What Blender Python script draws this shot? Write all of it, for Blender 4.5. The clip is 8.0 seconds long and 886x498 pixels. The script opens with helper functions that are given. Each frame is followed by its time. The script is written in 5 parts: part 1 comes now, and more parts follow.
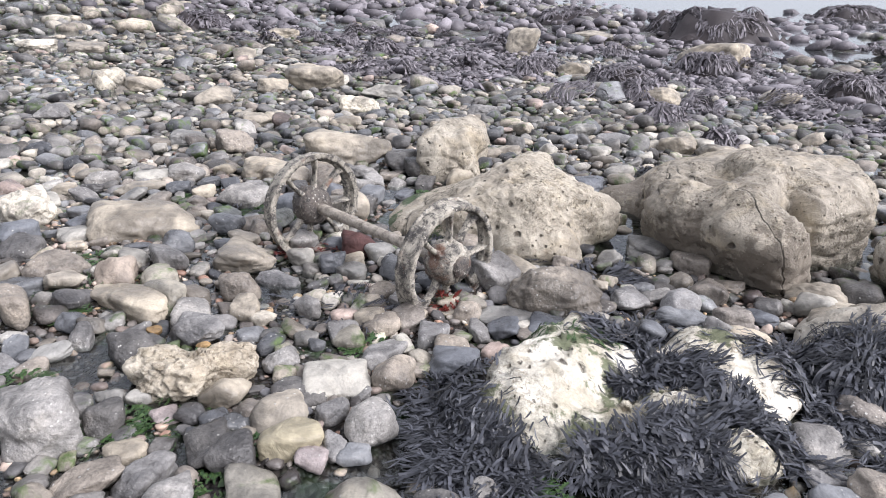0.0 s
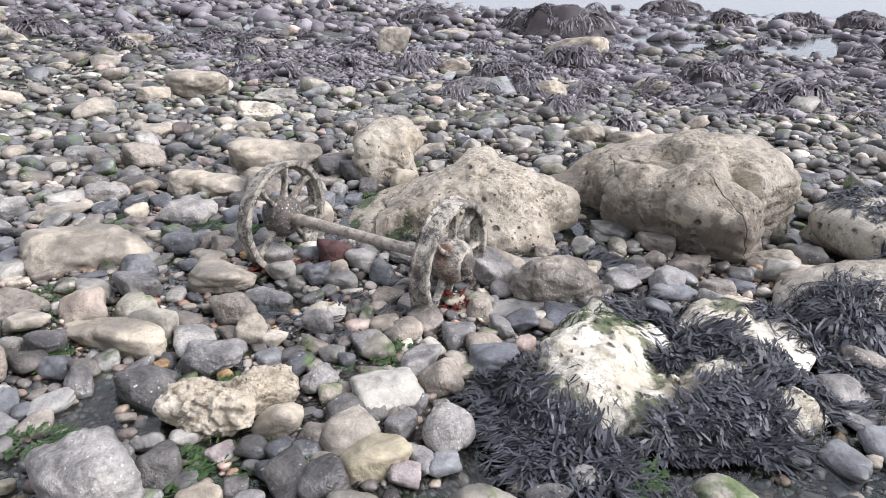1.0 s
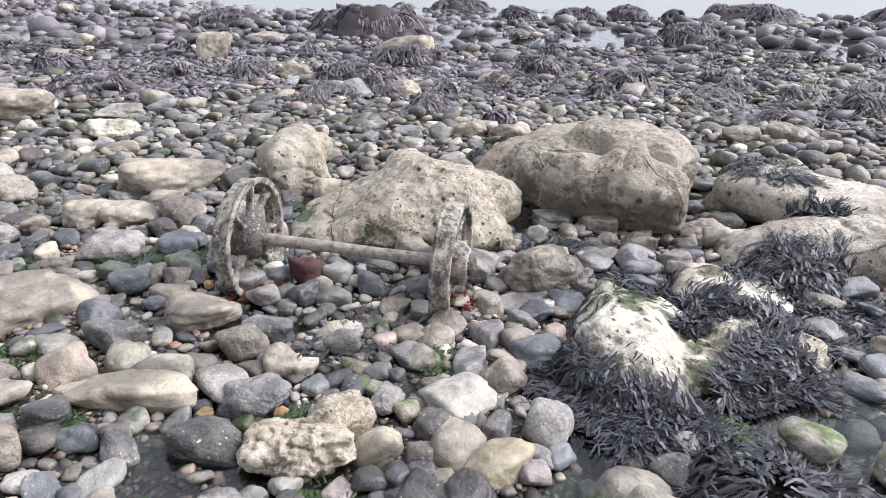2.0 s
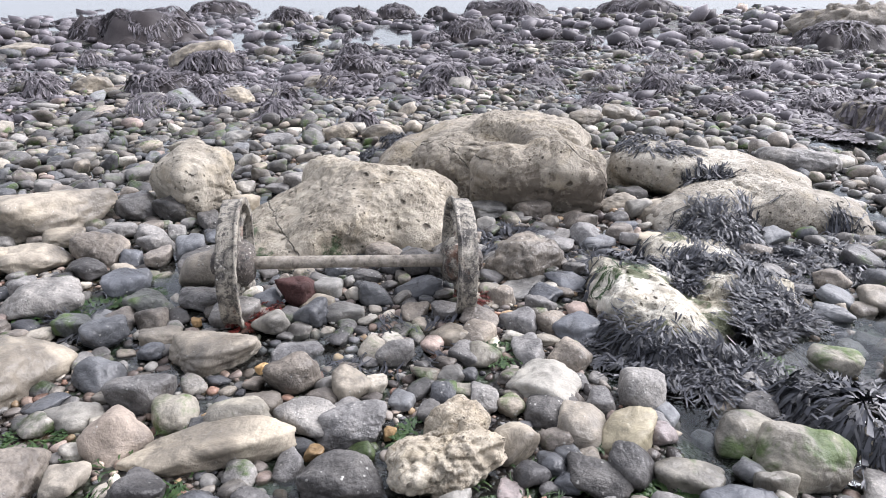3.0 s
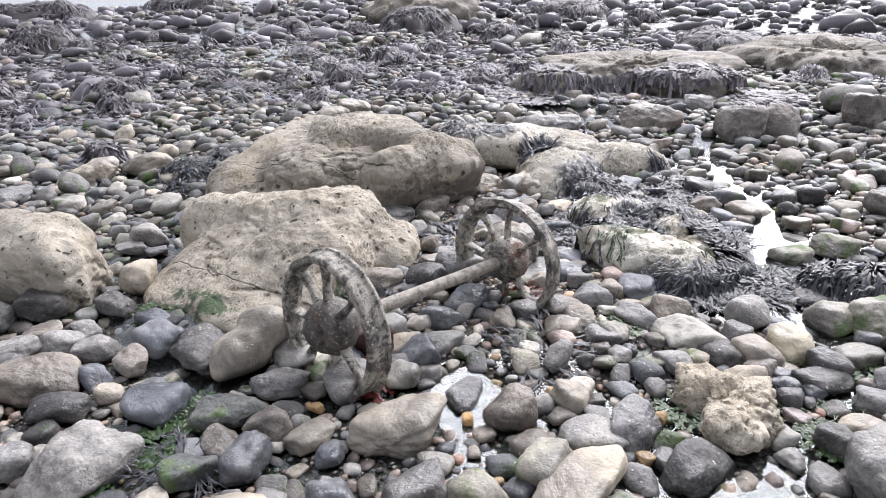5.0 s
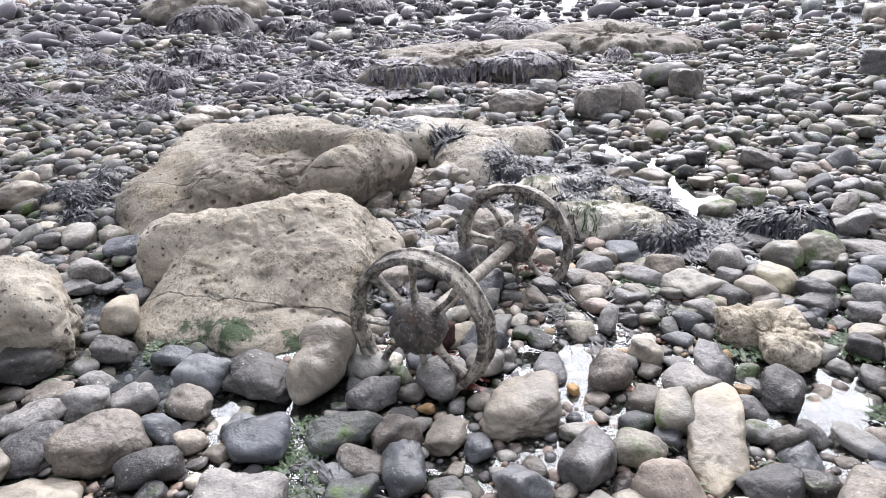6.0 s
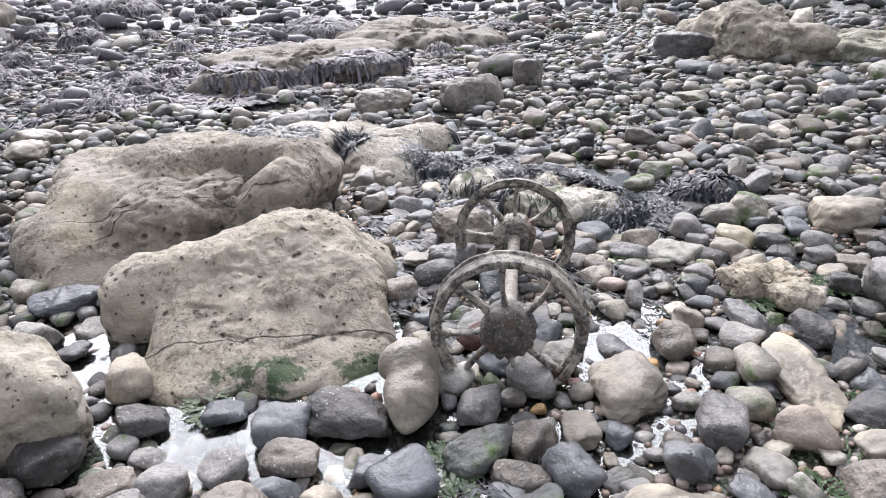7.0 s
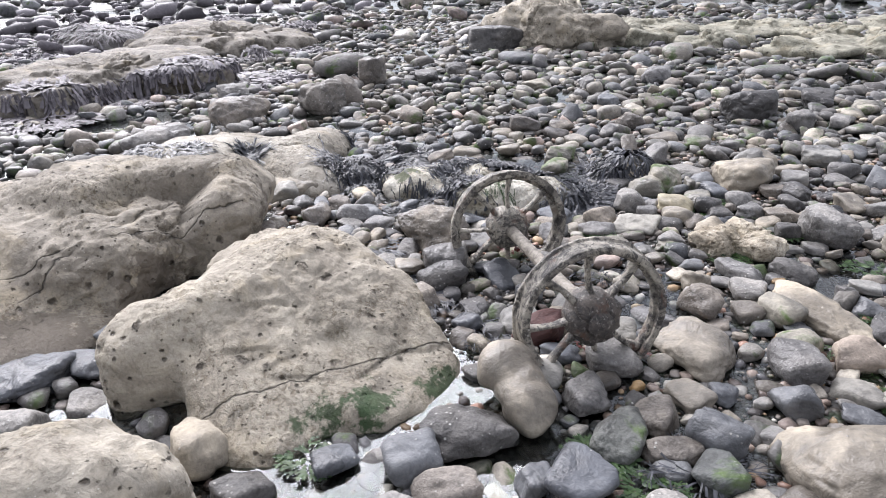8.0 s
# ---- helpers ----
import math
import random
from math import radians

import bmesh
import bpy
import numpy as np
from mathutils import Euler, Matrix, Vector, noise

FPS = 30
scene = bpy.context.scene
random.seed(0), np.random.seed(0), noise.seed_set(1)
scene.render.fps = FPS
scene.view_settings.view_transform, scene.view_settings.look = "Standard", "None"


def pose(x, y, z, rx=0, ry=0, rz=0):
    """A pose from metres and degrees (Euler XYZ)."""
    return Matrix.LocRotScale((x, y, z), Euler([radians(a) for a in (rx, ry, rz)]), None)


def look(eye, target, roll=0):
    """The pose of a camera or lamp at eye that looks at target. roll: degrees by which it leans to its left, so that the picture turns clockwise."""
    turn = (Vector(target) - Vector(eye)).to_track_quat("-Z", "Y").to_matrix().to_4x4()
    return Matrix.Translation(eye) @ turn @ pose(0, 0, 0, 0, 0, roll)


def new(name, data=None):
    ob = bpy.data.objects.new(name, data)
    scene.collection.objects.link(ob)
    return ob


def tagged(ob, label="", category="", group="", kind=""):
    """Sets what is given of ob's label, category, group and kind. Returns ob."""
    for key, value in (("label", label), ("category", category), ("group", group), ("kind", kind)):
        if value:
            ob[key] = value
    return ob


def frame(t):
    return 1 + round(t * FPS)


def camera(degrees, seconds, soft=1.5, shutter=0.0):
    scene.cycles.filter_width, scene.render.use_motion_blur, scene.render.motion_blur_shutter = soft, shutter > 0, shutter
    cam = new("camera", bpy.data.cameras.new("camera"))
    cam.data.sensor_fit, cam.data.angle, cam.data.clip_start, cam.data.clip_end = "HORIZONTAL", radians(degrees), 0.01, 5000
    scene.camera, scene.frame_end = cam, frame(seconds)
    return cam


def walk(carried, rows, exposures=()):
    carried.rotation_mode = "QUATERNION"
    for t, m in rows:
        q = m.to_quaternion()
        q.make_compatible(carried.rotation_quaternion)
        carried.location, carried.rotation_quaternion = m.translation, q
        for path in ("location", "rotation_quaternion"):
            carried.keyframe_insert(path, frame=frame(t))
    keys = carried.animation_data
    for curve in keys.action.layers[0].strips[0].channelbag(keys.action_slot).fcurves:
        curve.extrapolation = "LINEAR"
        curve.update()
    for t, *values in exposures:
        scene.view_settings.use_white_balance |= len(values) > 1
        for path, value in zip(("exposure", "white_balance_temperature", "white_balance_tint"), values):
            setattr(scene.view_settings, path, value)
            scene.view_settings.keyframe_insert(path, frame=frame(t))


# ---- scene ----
cam = camera(64.6, 8.0, soft=1.0)
METRES, EYE, TILT, LEAN, TURN = 8.523, 1.5, 0.0, 0.0, 0.0
ROWS = [
    (0.0, 0.0, 0.0, 0.0, 0.59, -21.58, -1.48),
    (0.5, -0.0389, 0.0025, -0.0019, -5.28, -21.44, -1.3),
    (1.0, -0.0823, 0.0118, -0.0035, -12.28, -21.29, -1.08),
    (1.5, -0.131, 0.0271, -0.004, -20.3, -21.16, -0.84),
    (3.0, -0.2851, 0.1308, -0.0036, -49.14, -20.96, 0.13),
    (3.5, -0.3246, 0.1839, -0.0023, -58.42, -21.12, 0.44),
    (4.0, -0.3553, 0.2446, 0.0007, -67.67, -21.34, 0.76),
    (4.5, -0.3747, 0.3097, 0.0031, -76.95, -21.59, 1.03),
    (6.0, -0.3679, 0.5119, 0.0085, -105.51, -22.7, 1.69),
    (6.5, -0.3398, 0.5736, 0.0101, -115.26, -23.07, 1.79),
    (7.0, -0.3017, 0.6304, 0.0116, -125.18, -23.42, 1.81),
    (7.5, -0.2544, 0.6798, 0.0121, -135.33, -23.71, 1.79),
    (8.0, -0.198, 0.7183, 0.0114, -145.22, -23.96, 1.7),
]
walk(cam, [(t, pose(0, 0, EYE, TILT, LEAN, TURN) @ pose(METRES * x, METRES * y, METRES * z, 90 + pitch, roll, yaw)) for t, x, y, z, yaw, pitch, roll in ROWS],
     exposures=[(0.0, 1.3, 6180, 16), (3.5, 1.42, 6180, 16), (6.5, 1.36, 6180, 16), (8.0, 1.34, 6180, 16)])

# ---- light: a bright overcast sky ----
SUN_UP, SUN_TURN = 41.0, 116.0
world = bpy.data.worlds.new("overcast_sky")
scene.world = world
world.use_nodes = True
wt = world.node_tree
sky = wt.nodes.new("ShaderNodeTexSky")
sky.sky_type, sky.sun_disc = "NISHITA", False
sky.sun_elevation, sky.sun_rotation = radians(SUN_UP), radians(SUN_TURN)
sky.air_density, sky.dust_density, sky.ozone_density = 1.0, 2.0, 1.0
grey = wt.nodes.new("ShaderNodeHueSaturation")
grey.inputs["Saturation"].default_value = 0.55
wt.links.new(sky.outputs[0], grey.inputs["Color"])
background = wt.nodes["Background"]
background.inputs["Strength"].default_value = 0.11
cloud = wt.nodes.new("ShaderNodeMix")
cloud.data_type = "RGBA"
cloud.inputs[0].default_value = 0.82
cloud.inputs[7].default_value = (3.5, 3.6, 3.75, 1)
wt.links.new(grey.outputs[0], cloud.inputs[6])
wt.links.new(cloud.outputs[2], background.inputs["Color"])
sun = new("sun", bpy.data.lights.new("sun", "SUN"))
sun.data.energy, sun.data.angle, sun.data.color = 2.8, radians(56), (1.0, 0.985, 0.96)
sun.matrix_world = look((20 * math.sin(radians(SUN_TURN)), 20 * math.cos(radians(SUN_TURN)), 20 * math.tan(radians(SUN_UP))), (0, 0, 0))

# ---- node helpers ----


def node(m, kind, **ins):
    n = m.node_tree.nodes.new(kind)
    for key, value in ins.items():
        n.inputs[key.replace("_", " ")].default_value = value
    return n


def link(m, a, b):
    m.node_tree.links.new(a, b)


def ramp(m, source, stops, ease="LINEAR"):
    n = m.node_tree.nodes.new("ShaderNodeValToRGB")
    n.color_ramp.interpolation = ease
    while len(n.color_ramp.elements) < len(stops):
        n.color_ramp.elements.new(0.5)
    for e, (at, c) in zip(n.color_ramp.elements, stops):
        e.position = at
        e.color = (c, c, c, 1) if isinstance(c, (int, float)) else (*c, 1)
    link(m, source, n.inputs[0])
    return n.outputs[0]


def mix(m, fac, a, b, how="MIX"):
    n = m.node_tree.nodes.new("ShaderNodeMix")
    n.data_type, n.blend_type = "RGBA", how
    for sock, value in ((n.inputs[0], fac), (n.inputs[6], a), (n.inputs[7], b)):
        if isinstance(value, bpy.types.NodeSocket):
            link(m, value, sock)
        elif sock == n.inputs[0]:
            sock.default_value = value
        elif isinstance(value, (int, float)):
            sock.default_value = (value, value, value, 1)
        else:
            sock.default_value = (*value, 1)
    return n.outputs[2]


def tex(m, scale, detail=4.0, rough=0.6, distort=0.0, stretch=None):
    pos = m.node_tree.nodes.new("ShaderNodeNewGeometry").outputs["Position"]
    if stretch:
        v = m.node_tree.nodes.new("ShaderNodeVectorMath")
        v.operation = "MULTIPLY"
        v.inputs[1].default_value = stretch
        link(m, pos, v.inputs[0])
        pos = v.outputs[0]
    n = node(m, "ShaderNodeTexNoise", Scale=scale, Detail=detail, Roughness=rough, Distortion=distort)
    link(m, pos, n.inputs["Vector"])
    return n.outputs["Fac"]


def cells(m, scale, feature="F1", randomness=1.0):
    pos = m.node_tree.nodes.new("ShaderNodeNewGeometry").outputs["Position"]
    n = node(m, "ShaderNodeTexVoronoi", Scale=scale, Randomness=randomness)
    n.feature = feature
    link(m, pos, n.inputs["Vector"])
    return n


def times(m, a, b, op="MULTIPLY"):
    n = m.node_tree.nodes.new("ShaderNodeMath")
    n.operation = op
    for sock, value in ((n.inputs[0], a), (n.inputs[1], b)):
        if isinstance(value, (int, float)):
            sock.default_value = value
        else:
            link(m, value, sock)
    return n.outputs[0]


def bump(m, height, strength, distance, below=None):
    n = node(m, "ShaderNodeBump", Strength=strength, Distance=distance)
    link(m, height, n.inputs["Height"])
    if below:
        link(m, below, n.inputs["Normal"])
    return n.outputs[0]


def surface(name):
    m = bpy.data.materials.new(name)
    m.use_nodes = True
    return m, m.node_tree.nodes["Principled BSDF"]


def finish(m, bsdf, colour, rough, normal):
    link(m, colour, bsdf.inputs["Base Color"])
    if isinstance(rough, (int, float)):
        bsdf.inputs["Roughness"].default_value = rough
    else:
        link(m, rough, bsdf.inputs["Roughness"])
    if normal:
        link(m, normal, bsdf.inputs["Normal"])
    return m


def stone_material(name, base, barnacles=0.5, algae=0.0, rough=0.62, pits=0.0, palette=None, grainy=1.0):
    """Beach stone: mottled colour, fine grain, white barnacle specks, green algae where there is some."""
    m, bsdf = surface(name)
    if palette:
        chance = m.node_tree.nodes.new("ShaderNodeNewGeometry").outputs["Random Per Island"]
        colour = ramp(m, chance, palette, "CONSTANT")
        wobble = times(m, chance, 37.7)
        wobble = times(m, wobble, 1.0, "FRACT")
        colour = mix(m, 1.0, colour, ramp(m, wobble, [(0, (0.4, 0.4, 0.42)), (1, (1.6, 1.57, 1.51))]), "MULTIPLY")
    else:
        chance = m.node_tree.nodes.new("ShaderNodeObjectInfo").outputs["Random"]
        colour = mix(m, 1.0, base, ramp(m, chance, [(0, (0.84, 0.85, 0.88)), (1, (1.14, 1.12, 1.08))]), "MULTIPLY")
    mottle = tex(m, 9.0, 6.0, 0.62, 0.4)
    colour = mix(m, 1.0, colour, ramp(m, mottle, [(0.3, (0.68, 0.67, 0.66)), (0.5, (1.0, 1.0, 1.0)), (0.7, (1.28, 1.26, 1.22))]), "MULTIPLY")
    grain = tex(m, 95.0, 4.0, 0.7)
    colour = mix(m, grainy, colour, ramp(m, grain, [(0.3, 0.72), (0.52, 1.0), (0.7, 1.24)]), "MULTIPLY")
    if algae:
        spread = tex(m, 5.0, 5.0, 0.65, 0.5)
        mask = ramp(m, spread, [(0.66 - 0.3 * algae, 0.0), (0.76 - 0.3 * algae, 0.9)])
        green = mix(m, tex(m, 30.0), (0.026, 0.06, 0.015), (0.12, 0.165, 0.05))
        colour = mix(m, mask, colour, green)
    pock = tex(m, 38.0, 3.0, 0.6)
    colour = mix(m, grainy, colour, ramp(m, pock, [(0.34, 0.7), (0.46, 1.0)]), "MULTIPLY")
    specks = cells(m, 58.0)
    dot = ramp(m, specks.outputs["Distance"], [(0.2, 1.0), (0.32, 0.0)])
    crowd = ramp(m, tex(m, 6.0, 4.0, 0.65), [(0.62 - 0.3 * barnacles, 0.0), (0.68 - 0.24 * barnacles, 0.8)])
    spot = times(m, dot, crowd)
    spot = times(m, spot, times(m, specks.outputs["Color"], 0.68, "GREATER_THAN"))
    colour = mix(m, spot, colour, (0.44, 0.43, 0.4))
    normal = bump(m, mottle, 0.6, 0.03)
    normal = bump(m, pock, 0.6 * grainy, 0.014, normal)
    normal = bump(m, grain, 0.1 + 0.18 * grainy, 0.006, normal)
    if pits:
        hole = cells(m, 26.0)
        dent = ramp(m, hole.outputs["Distance"], [(0.1, 0.0), (0.32, 1.0)])
        some = ramp(m, tex(m, 6.0), [(0.45, 0.0), (0.6, 1.0)])
        dent = mix(m, some, 1.0, dent)
        # dents get darker paint inside, standing for the shade in each pit
        colour = mix(m, pits, colour, mix(m, 1.0, colour, ramp(m, dent, [(0, 0.45), (1, 1.0)]), "MULTIPLY"))
        normal = bump(m, dent, 0.6 * pits, 0.02, normal)
    normal = bump(m, spot, 0.5, 0.006, normal)
    damp = ramp(m, tex(m, 2.6, 4.0, 0.65, 0.5), [(0.42, 0.0), (0.58, 1.0)])
    colour = mix(m, 1.0, colour, ramp(m, damp, [(0, (0.52, 0.52, 0.53)), (1, (1.14, 1.14, 1.14))]), "MULTIPLY")
    wet = ramp(m, damp, [(0, rough - 0.27), (1, rough + 0.13)])
    bsdf.inputs["Specular IOR Level"].default_value = 0.32
    return finish(m, bsdf, colour, wet, normal)


STONE = {
    "tan": stone_material("tan_limestone", (0.31, 0.277, 0.225), 0.25, grainy=0.45),
    "grey": stone_material("grey_stone", (0.215, 0.208, 0.2), 0.55),
    "dark": stone_material("dark_stone", (0.1, 0.096, 0.093), 0.5),
    "blue": stone_material("blue_grey_stone", (0.14, 0.146, 0.156), 0.3, rough=0.5, grainy=0.5),
    "pale": stone_material("pale_stone", (0.265, 0.256, 0.233), 0.2, grainy=0.4),
    "pink": stone_material("pinkish_stone", (0.36, 0.31, 0.295), 0.5, grainy=0.6),
    "brown": stone_material("brown_stone", (0.225, 0.2, 0.172), 0.6),
    "yellow": stone_material("yellowish_limestone", (0.39, 0.35, 0.25), 0.1, grainy=0.35),
    "green": stone_material("algae_stone", (0.25, 0.235, 0.2), 0.2, algae=0.45, grainy=0.6),
    "darkgreen": stone_material("dark_algae_stone", (0.11, 0.115, 0.11), 0.2, algae=0.4),
    "chalk": stone_material("chalky_stone", (0.52, 0.48, 0.4), 0.2, algae=0.1, pits=0.8),
    "rough": stone_material("pitted_brown_stone", (0.2, 0.18, 0.155), 0.7, pits=0.7),
    "red": stone_material("red_sandstone", (0.3, 0.155, 0.115), 0.1, grainy=0.4),
    "rust": stone_material("rust_red_stone", (0.055, 0.026, 0.025), 0.1, rough=0.6),
    "redbrown": stone_material("reddish_brown_stone", (0.24, 0.205, 0.175), 0.2, grainy=0.6),
    "orange": stone_material("orange_stone", (0.4, 0.26, 0.12), 0.1, grainy=0.5),
}
PALETTE = [(0.0, (0.2, 0.195, 0.188)), (0.18, (0.25, 0.225, 0.19)), (0.32, (0.15, 0.155, 0.163)), (0.46, (0.28, 0.26, 0.225)),
           (0.56, (0.125, 0.12, 0.116)), (0.68, (0.215, 0.193, 0.17)), (0.81, (0.33, 0.315, 0.285)), (0.88, (0.17, 0.166, 0.164)), (0.97, (0.29, 0.235, 0.21))]
SHINGLE = stone_material("mixed_shingle", (0, 0, 0), 0.45, algae=0.36, palette=PALETTE, grainy=0.7)
PEBBLE_TONES = [(0.0, (0.22, 0.2, 0.185)), (0.15, (0.33, 0.27, 0.235)), (0.3, (0.15, 0.15, 0.158)), (0.42, (0.38, 0.35, 0.31)), (0.55, (0.26, 0.2, 0.165)),
                (0.68, (0.11, 0.1, 0.095)), (0.8, (0.34, 0.25, 0.16)), (0.88, (0.42, 0.41, 0.385)), (0.95, (0.27, 0.17, 0.13))]
PEBBLES = stone_material("bright_pebbles", (0, 0, 0), 0.1, algae=0.2, palette=PEBBLE_TONES, rough=0.5, grainy=0.4)


def limestone(name, light, shade, weathering, cracks=(), slime_and_shade=()):
    """Boulder limestone: smooth beige, faintly stained, bored with small holes whose shade is painted dark; cracks are
    planes (normal, distance).
    """
    m, bsdf = surface(name)
    pos = m.node_tree.nodes.new("ShaderNodeNewGeometry").outputs["Position"]
    big = tex(m, 2.2, 5.0, 0.6, 0.6)
    colour = mix(m, ramp(m, big, [(0.36, 0.0), (0.6, 1.0)]), shade, light)
    mid = tex(m, 11.0, 6.0, 0.65, 0.4)
    colour = mix(m, 1.0, colour, ramp(m, mid, [(0.3, (0.66, 0.64, 0.6)), (0.5, 1.0), (0.7, (1.22, 1.21, 1.18))]), "MULTIPLY")
    fine = tex(m, 85.0, 5.0, 0.7)
    colour = mix(m, 1.0, colour, ramp(m, fine, [(0.3, 0.8), (0.52, 1.0), (0.7, 1.15)]), "MULTIPLY")
    stain = ramp(m, tex(m, 4.0, 6.0, 0.7, 0.9), [(0.55, 0.0), (0.7, 0.45)])
    colour = mix(m, stain, colour, (0.2, 0.172, 0.132))
    ochre = ramp(m, tex(m, 3.1, 5.0, 0.65, 0.5), [(0.54, 0.0), (0.68, 0.35)])
    colour = mix(m, ochre, colour, (0.42, 0.345, 0.22))
    normal = bump(m, tex(m, 5.0, 7.0, 0.62, 0.3), 0.5, 0.07)
    normal = bump(m, mid, 0.7, 0.03, normal)
    rough_patch = ramp(m, tex(m, 2.6, 4.0, 0.6, 0.4), [(0.44, 0.0), (0.56, 1.0)])
    nubs = tex(m, 38.0, 6.0, 0.7, 0.6)
    colour = mix(m, rough_patch, colour, mix(m, 1.0, colour, ramp(m, nubs, [(0.36, (0.5, 0.46, 0.4)), (0.5, 1.0), (0.66, (1.25, 1.24, 1.2))]), "MULTIPLY"))
    normal = bump(m, mix(m, rough_patch, 0.5, nubs), 0.8, 0.025, normal)
    # bumped holes; the shade inside them is multiplied into the colour
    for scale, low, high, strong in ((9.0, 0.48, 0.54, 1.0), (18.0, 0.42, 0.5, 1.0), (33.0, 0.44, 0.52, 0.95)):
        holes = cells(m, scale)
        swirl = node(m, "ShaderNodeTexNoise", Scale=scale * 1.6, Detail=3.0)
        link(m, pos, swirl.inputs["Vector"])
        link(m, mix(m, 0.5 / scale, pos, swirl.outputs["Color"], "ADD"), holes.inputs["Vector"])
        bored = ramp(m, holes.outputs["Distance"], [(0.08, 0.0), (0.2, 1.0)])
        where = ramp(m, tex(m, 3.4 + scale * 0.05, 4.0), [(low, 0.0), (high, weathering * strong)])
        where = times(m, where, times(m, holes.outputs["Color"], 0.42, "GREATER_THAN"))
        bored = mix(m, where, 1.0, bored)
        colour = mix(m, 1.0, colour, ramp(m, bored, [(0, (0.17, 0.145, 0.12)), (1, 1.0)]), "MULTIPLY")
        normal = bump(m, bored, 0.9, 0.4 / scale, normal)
    for direction, d in cracks:
        v = m.node_tree.nodes.new("ShaderNodeVectorMath")
        v.operation = "DOT_PRODUCT"
        v.inputs[1].default_value = direction
        link(m, pos, v.inputs[0])
        off = times(m, times(m, v.outputs["Value"], d, "SUBTRACT"), times(m, times(m, tex(m, 5.0, 5.0, 0.6), 0.5, "SUBTRACT"), 0.1), "ADD")
        line = ramp(m, times(m, off, 0.0, "ABSOLUTE"), [(0.001, 0.0), (0.005, 1.0)])
        line = mix(m, ramp(m, tex(m, 2.3, 2.0), [(0.4, 0.0), (0.5, 1.0)]), 1.0, line)
        colour = mix(m, 1.0, colour, ramp(m, line, [(0, 0.32), (1, 1.0)]), "MULTIPLY")
        normal = bump(m, line, 0.9, 0.02, normal)
    # round patches of colour: green slime, or wet rock with painted undercut shade
    for at, r, dull, bright in slime_and_shade:
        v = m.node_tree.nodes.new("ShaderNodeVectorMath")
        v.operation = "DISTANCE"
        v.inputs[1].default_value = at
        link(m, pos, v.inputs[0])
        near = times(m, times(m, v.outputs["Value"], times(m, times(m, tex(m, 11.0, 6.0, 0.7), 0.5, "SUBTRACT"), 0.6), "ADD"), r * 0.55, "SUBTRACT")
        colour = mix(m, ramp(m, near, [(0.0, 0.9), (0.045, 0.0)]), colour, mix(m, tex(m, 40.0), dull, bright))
    dots = cells(m, 75.0)
    dot = times(m, ramp(m, dots.outputs["Distance"], [(0.14, 1.0), (0.24, 0.0)]), ramp(m, tex(m, 5.0), [(0.54, 0.0), (0.62, 0.7)]))
    dot = times(m, dot, times(m, dots.outputs["Color"], 0.7, "GREATER_THAN"))
    colour = mix(m, dot, colour, (0.66, 0.63, 0.57))
    normal = bump(m, fine, 0.28, 0.005, normal)
    return finish(m, bsdf, colour, 0.8, normal)


MOSS = ((0.015, 0.035, 0.012), (0.05, 0.09, 0.03))
# Browns for wet rock and for the undercut's shade, both put in as colour.
WET_AND_SHADE = ((0.09, 0.075, 0.058), (0.2, 0.17, 0.135))
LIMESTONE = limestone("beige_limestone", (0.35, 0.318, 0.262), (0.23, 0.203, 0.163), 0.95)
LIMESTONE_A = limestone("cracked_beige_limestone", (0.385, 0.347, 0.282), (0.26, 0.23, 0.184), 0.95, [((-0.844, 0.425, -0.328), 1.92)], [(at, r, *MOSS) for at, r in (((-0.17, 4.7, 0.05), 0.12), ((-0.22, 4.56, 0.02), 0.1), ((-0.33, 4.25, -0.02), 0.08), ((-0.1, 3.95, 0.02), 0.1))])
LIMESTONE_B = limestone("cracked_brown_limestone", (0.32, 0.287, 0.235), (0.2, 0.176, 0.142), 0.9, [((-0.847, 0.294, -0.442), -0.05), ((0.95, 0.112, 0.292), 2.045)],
                       [(at, r, *WET_AND_SHADE) for at, r in (((1.45, 3.75, 0.1), 0.42), ((1.75, 3.4, 0.1), 0.4), ((1.2, 4.4, 0.0), 0.4), ((1.3, 5.0, 0.0), 0.35))])
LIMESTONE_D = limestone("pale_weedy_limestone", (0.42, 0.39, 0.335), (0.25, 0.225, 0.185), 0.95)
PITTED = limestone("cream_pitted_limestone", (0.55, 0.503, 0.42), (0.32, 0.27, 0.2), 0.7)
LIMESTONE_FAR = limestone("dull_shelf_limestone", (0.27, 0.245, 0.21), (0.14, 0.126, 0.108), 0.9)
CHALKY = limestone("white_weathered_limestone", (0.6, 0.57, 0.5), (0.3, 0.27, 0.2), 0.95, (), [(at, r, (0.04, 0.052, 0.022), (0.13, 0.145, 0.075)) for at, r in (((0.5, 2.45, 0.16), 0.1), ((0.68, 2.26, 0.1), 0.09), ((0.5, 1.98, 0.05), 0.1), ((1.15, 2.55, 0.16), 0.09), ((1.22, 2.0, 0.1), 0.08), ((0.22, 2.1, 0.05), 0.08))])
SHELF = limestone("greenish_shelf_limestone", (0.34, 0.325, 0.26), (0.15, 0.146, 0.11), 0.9)


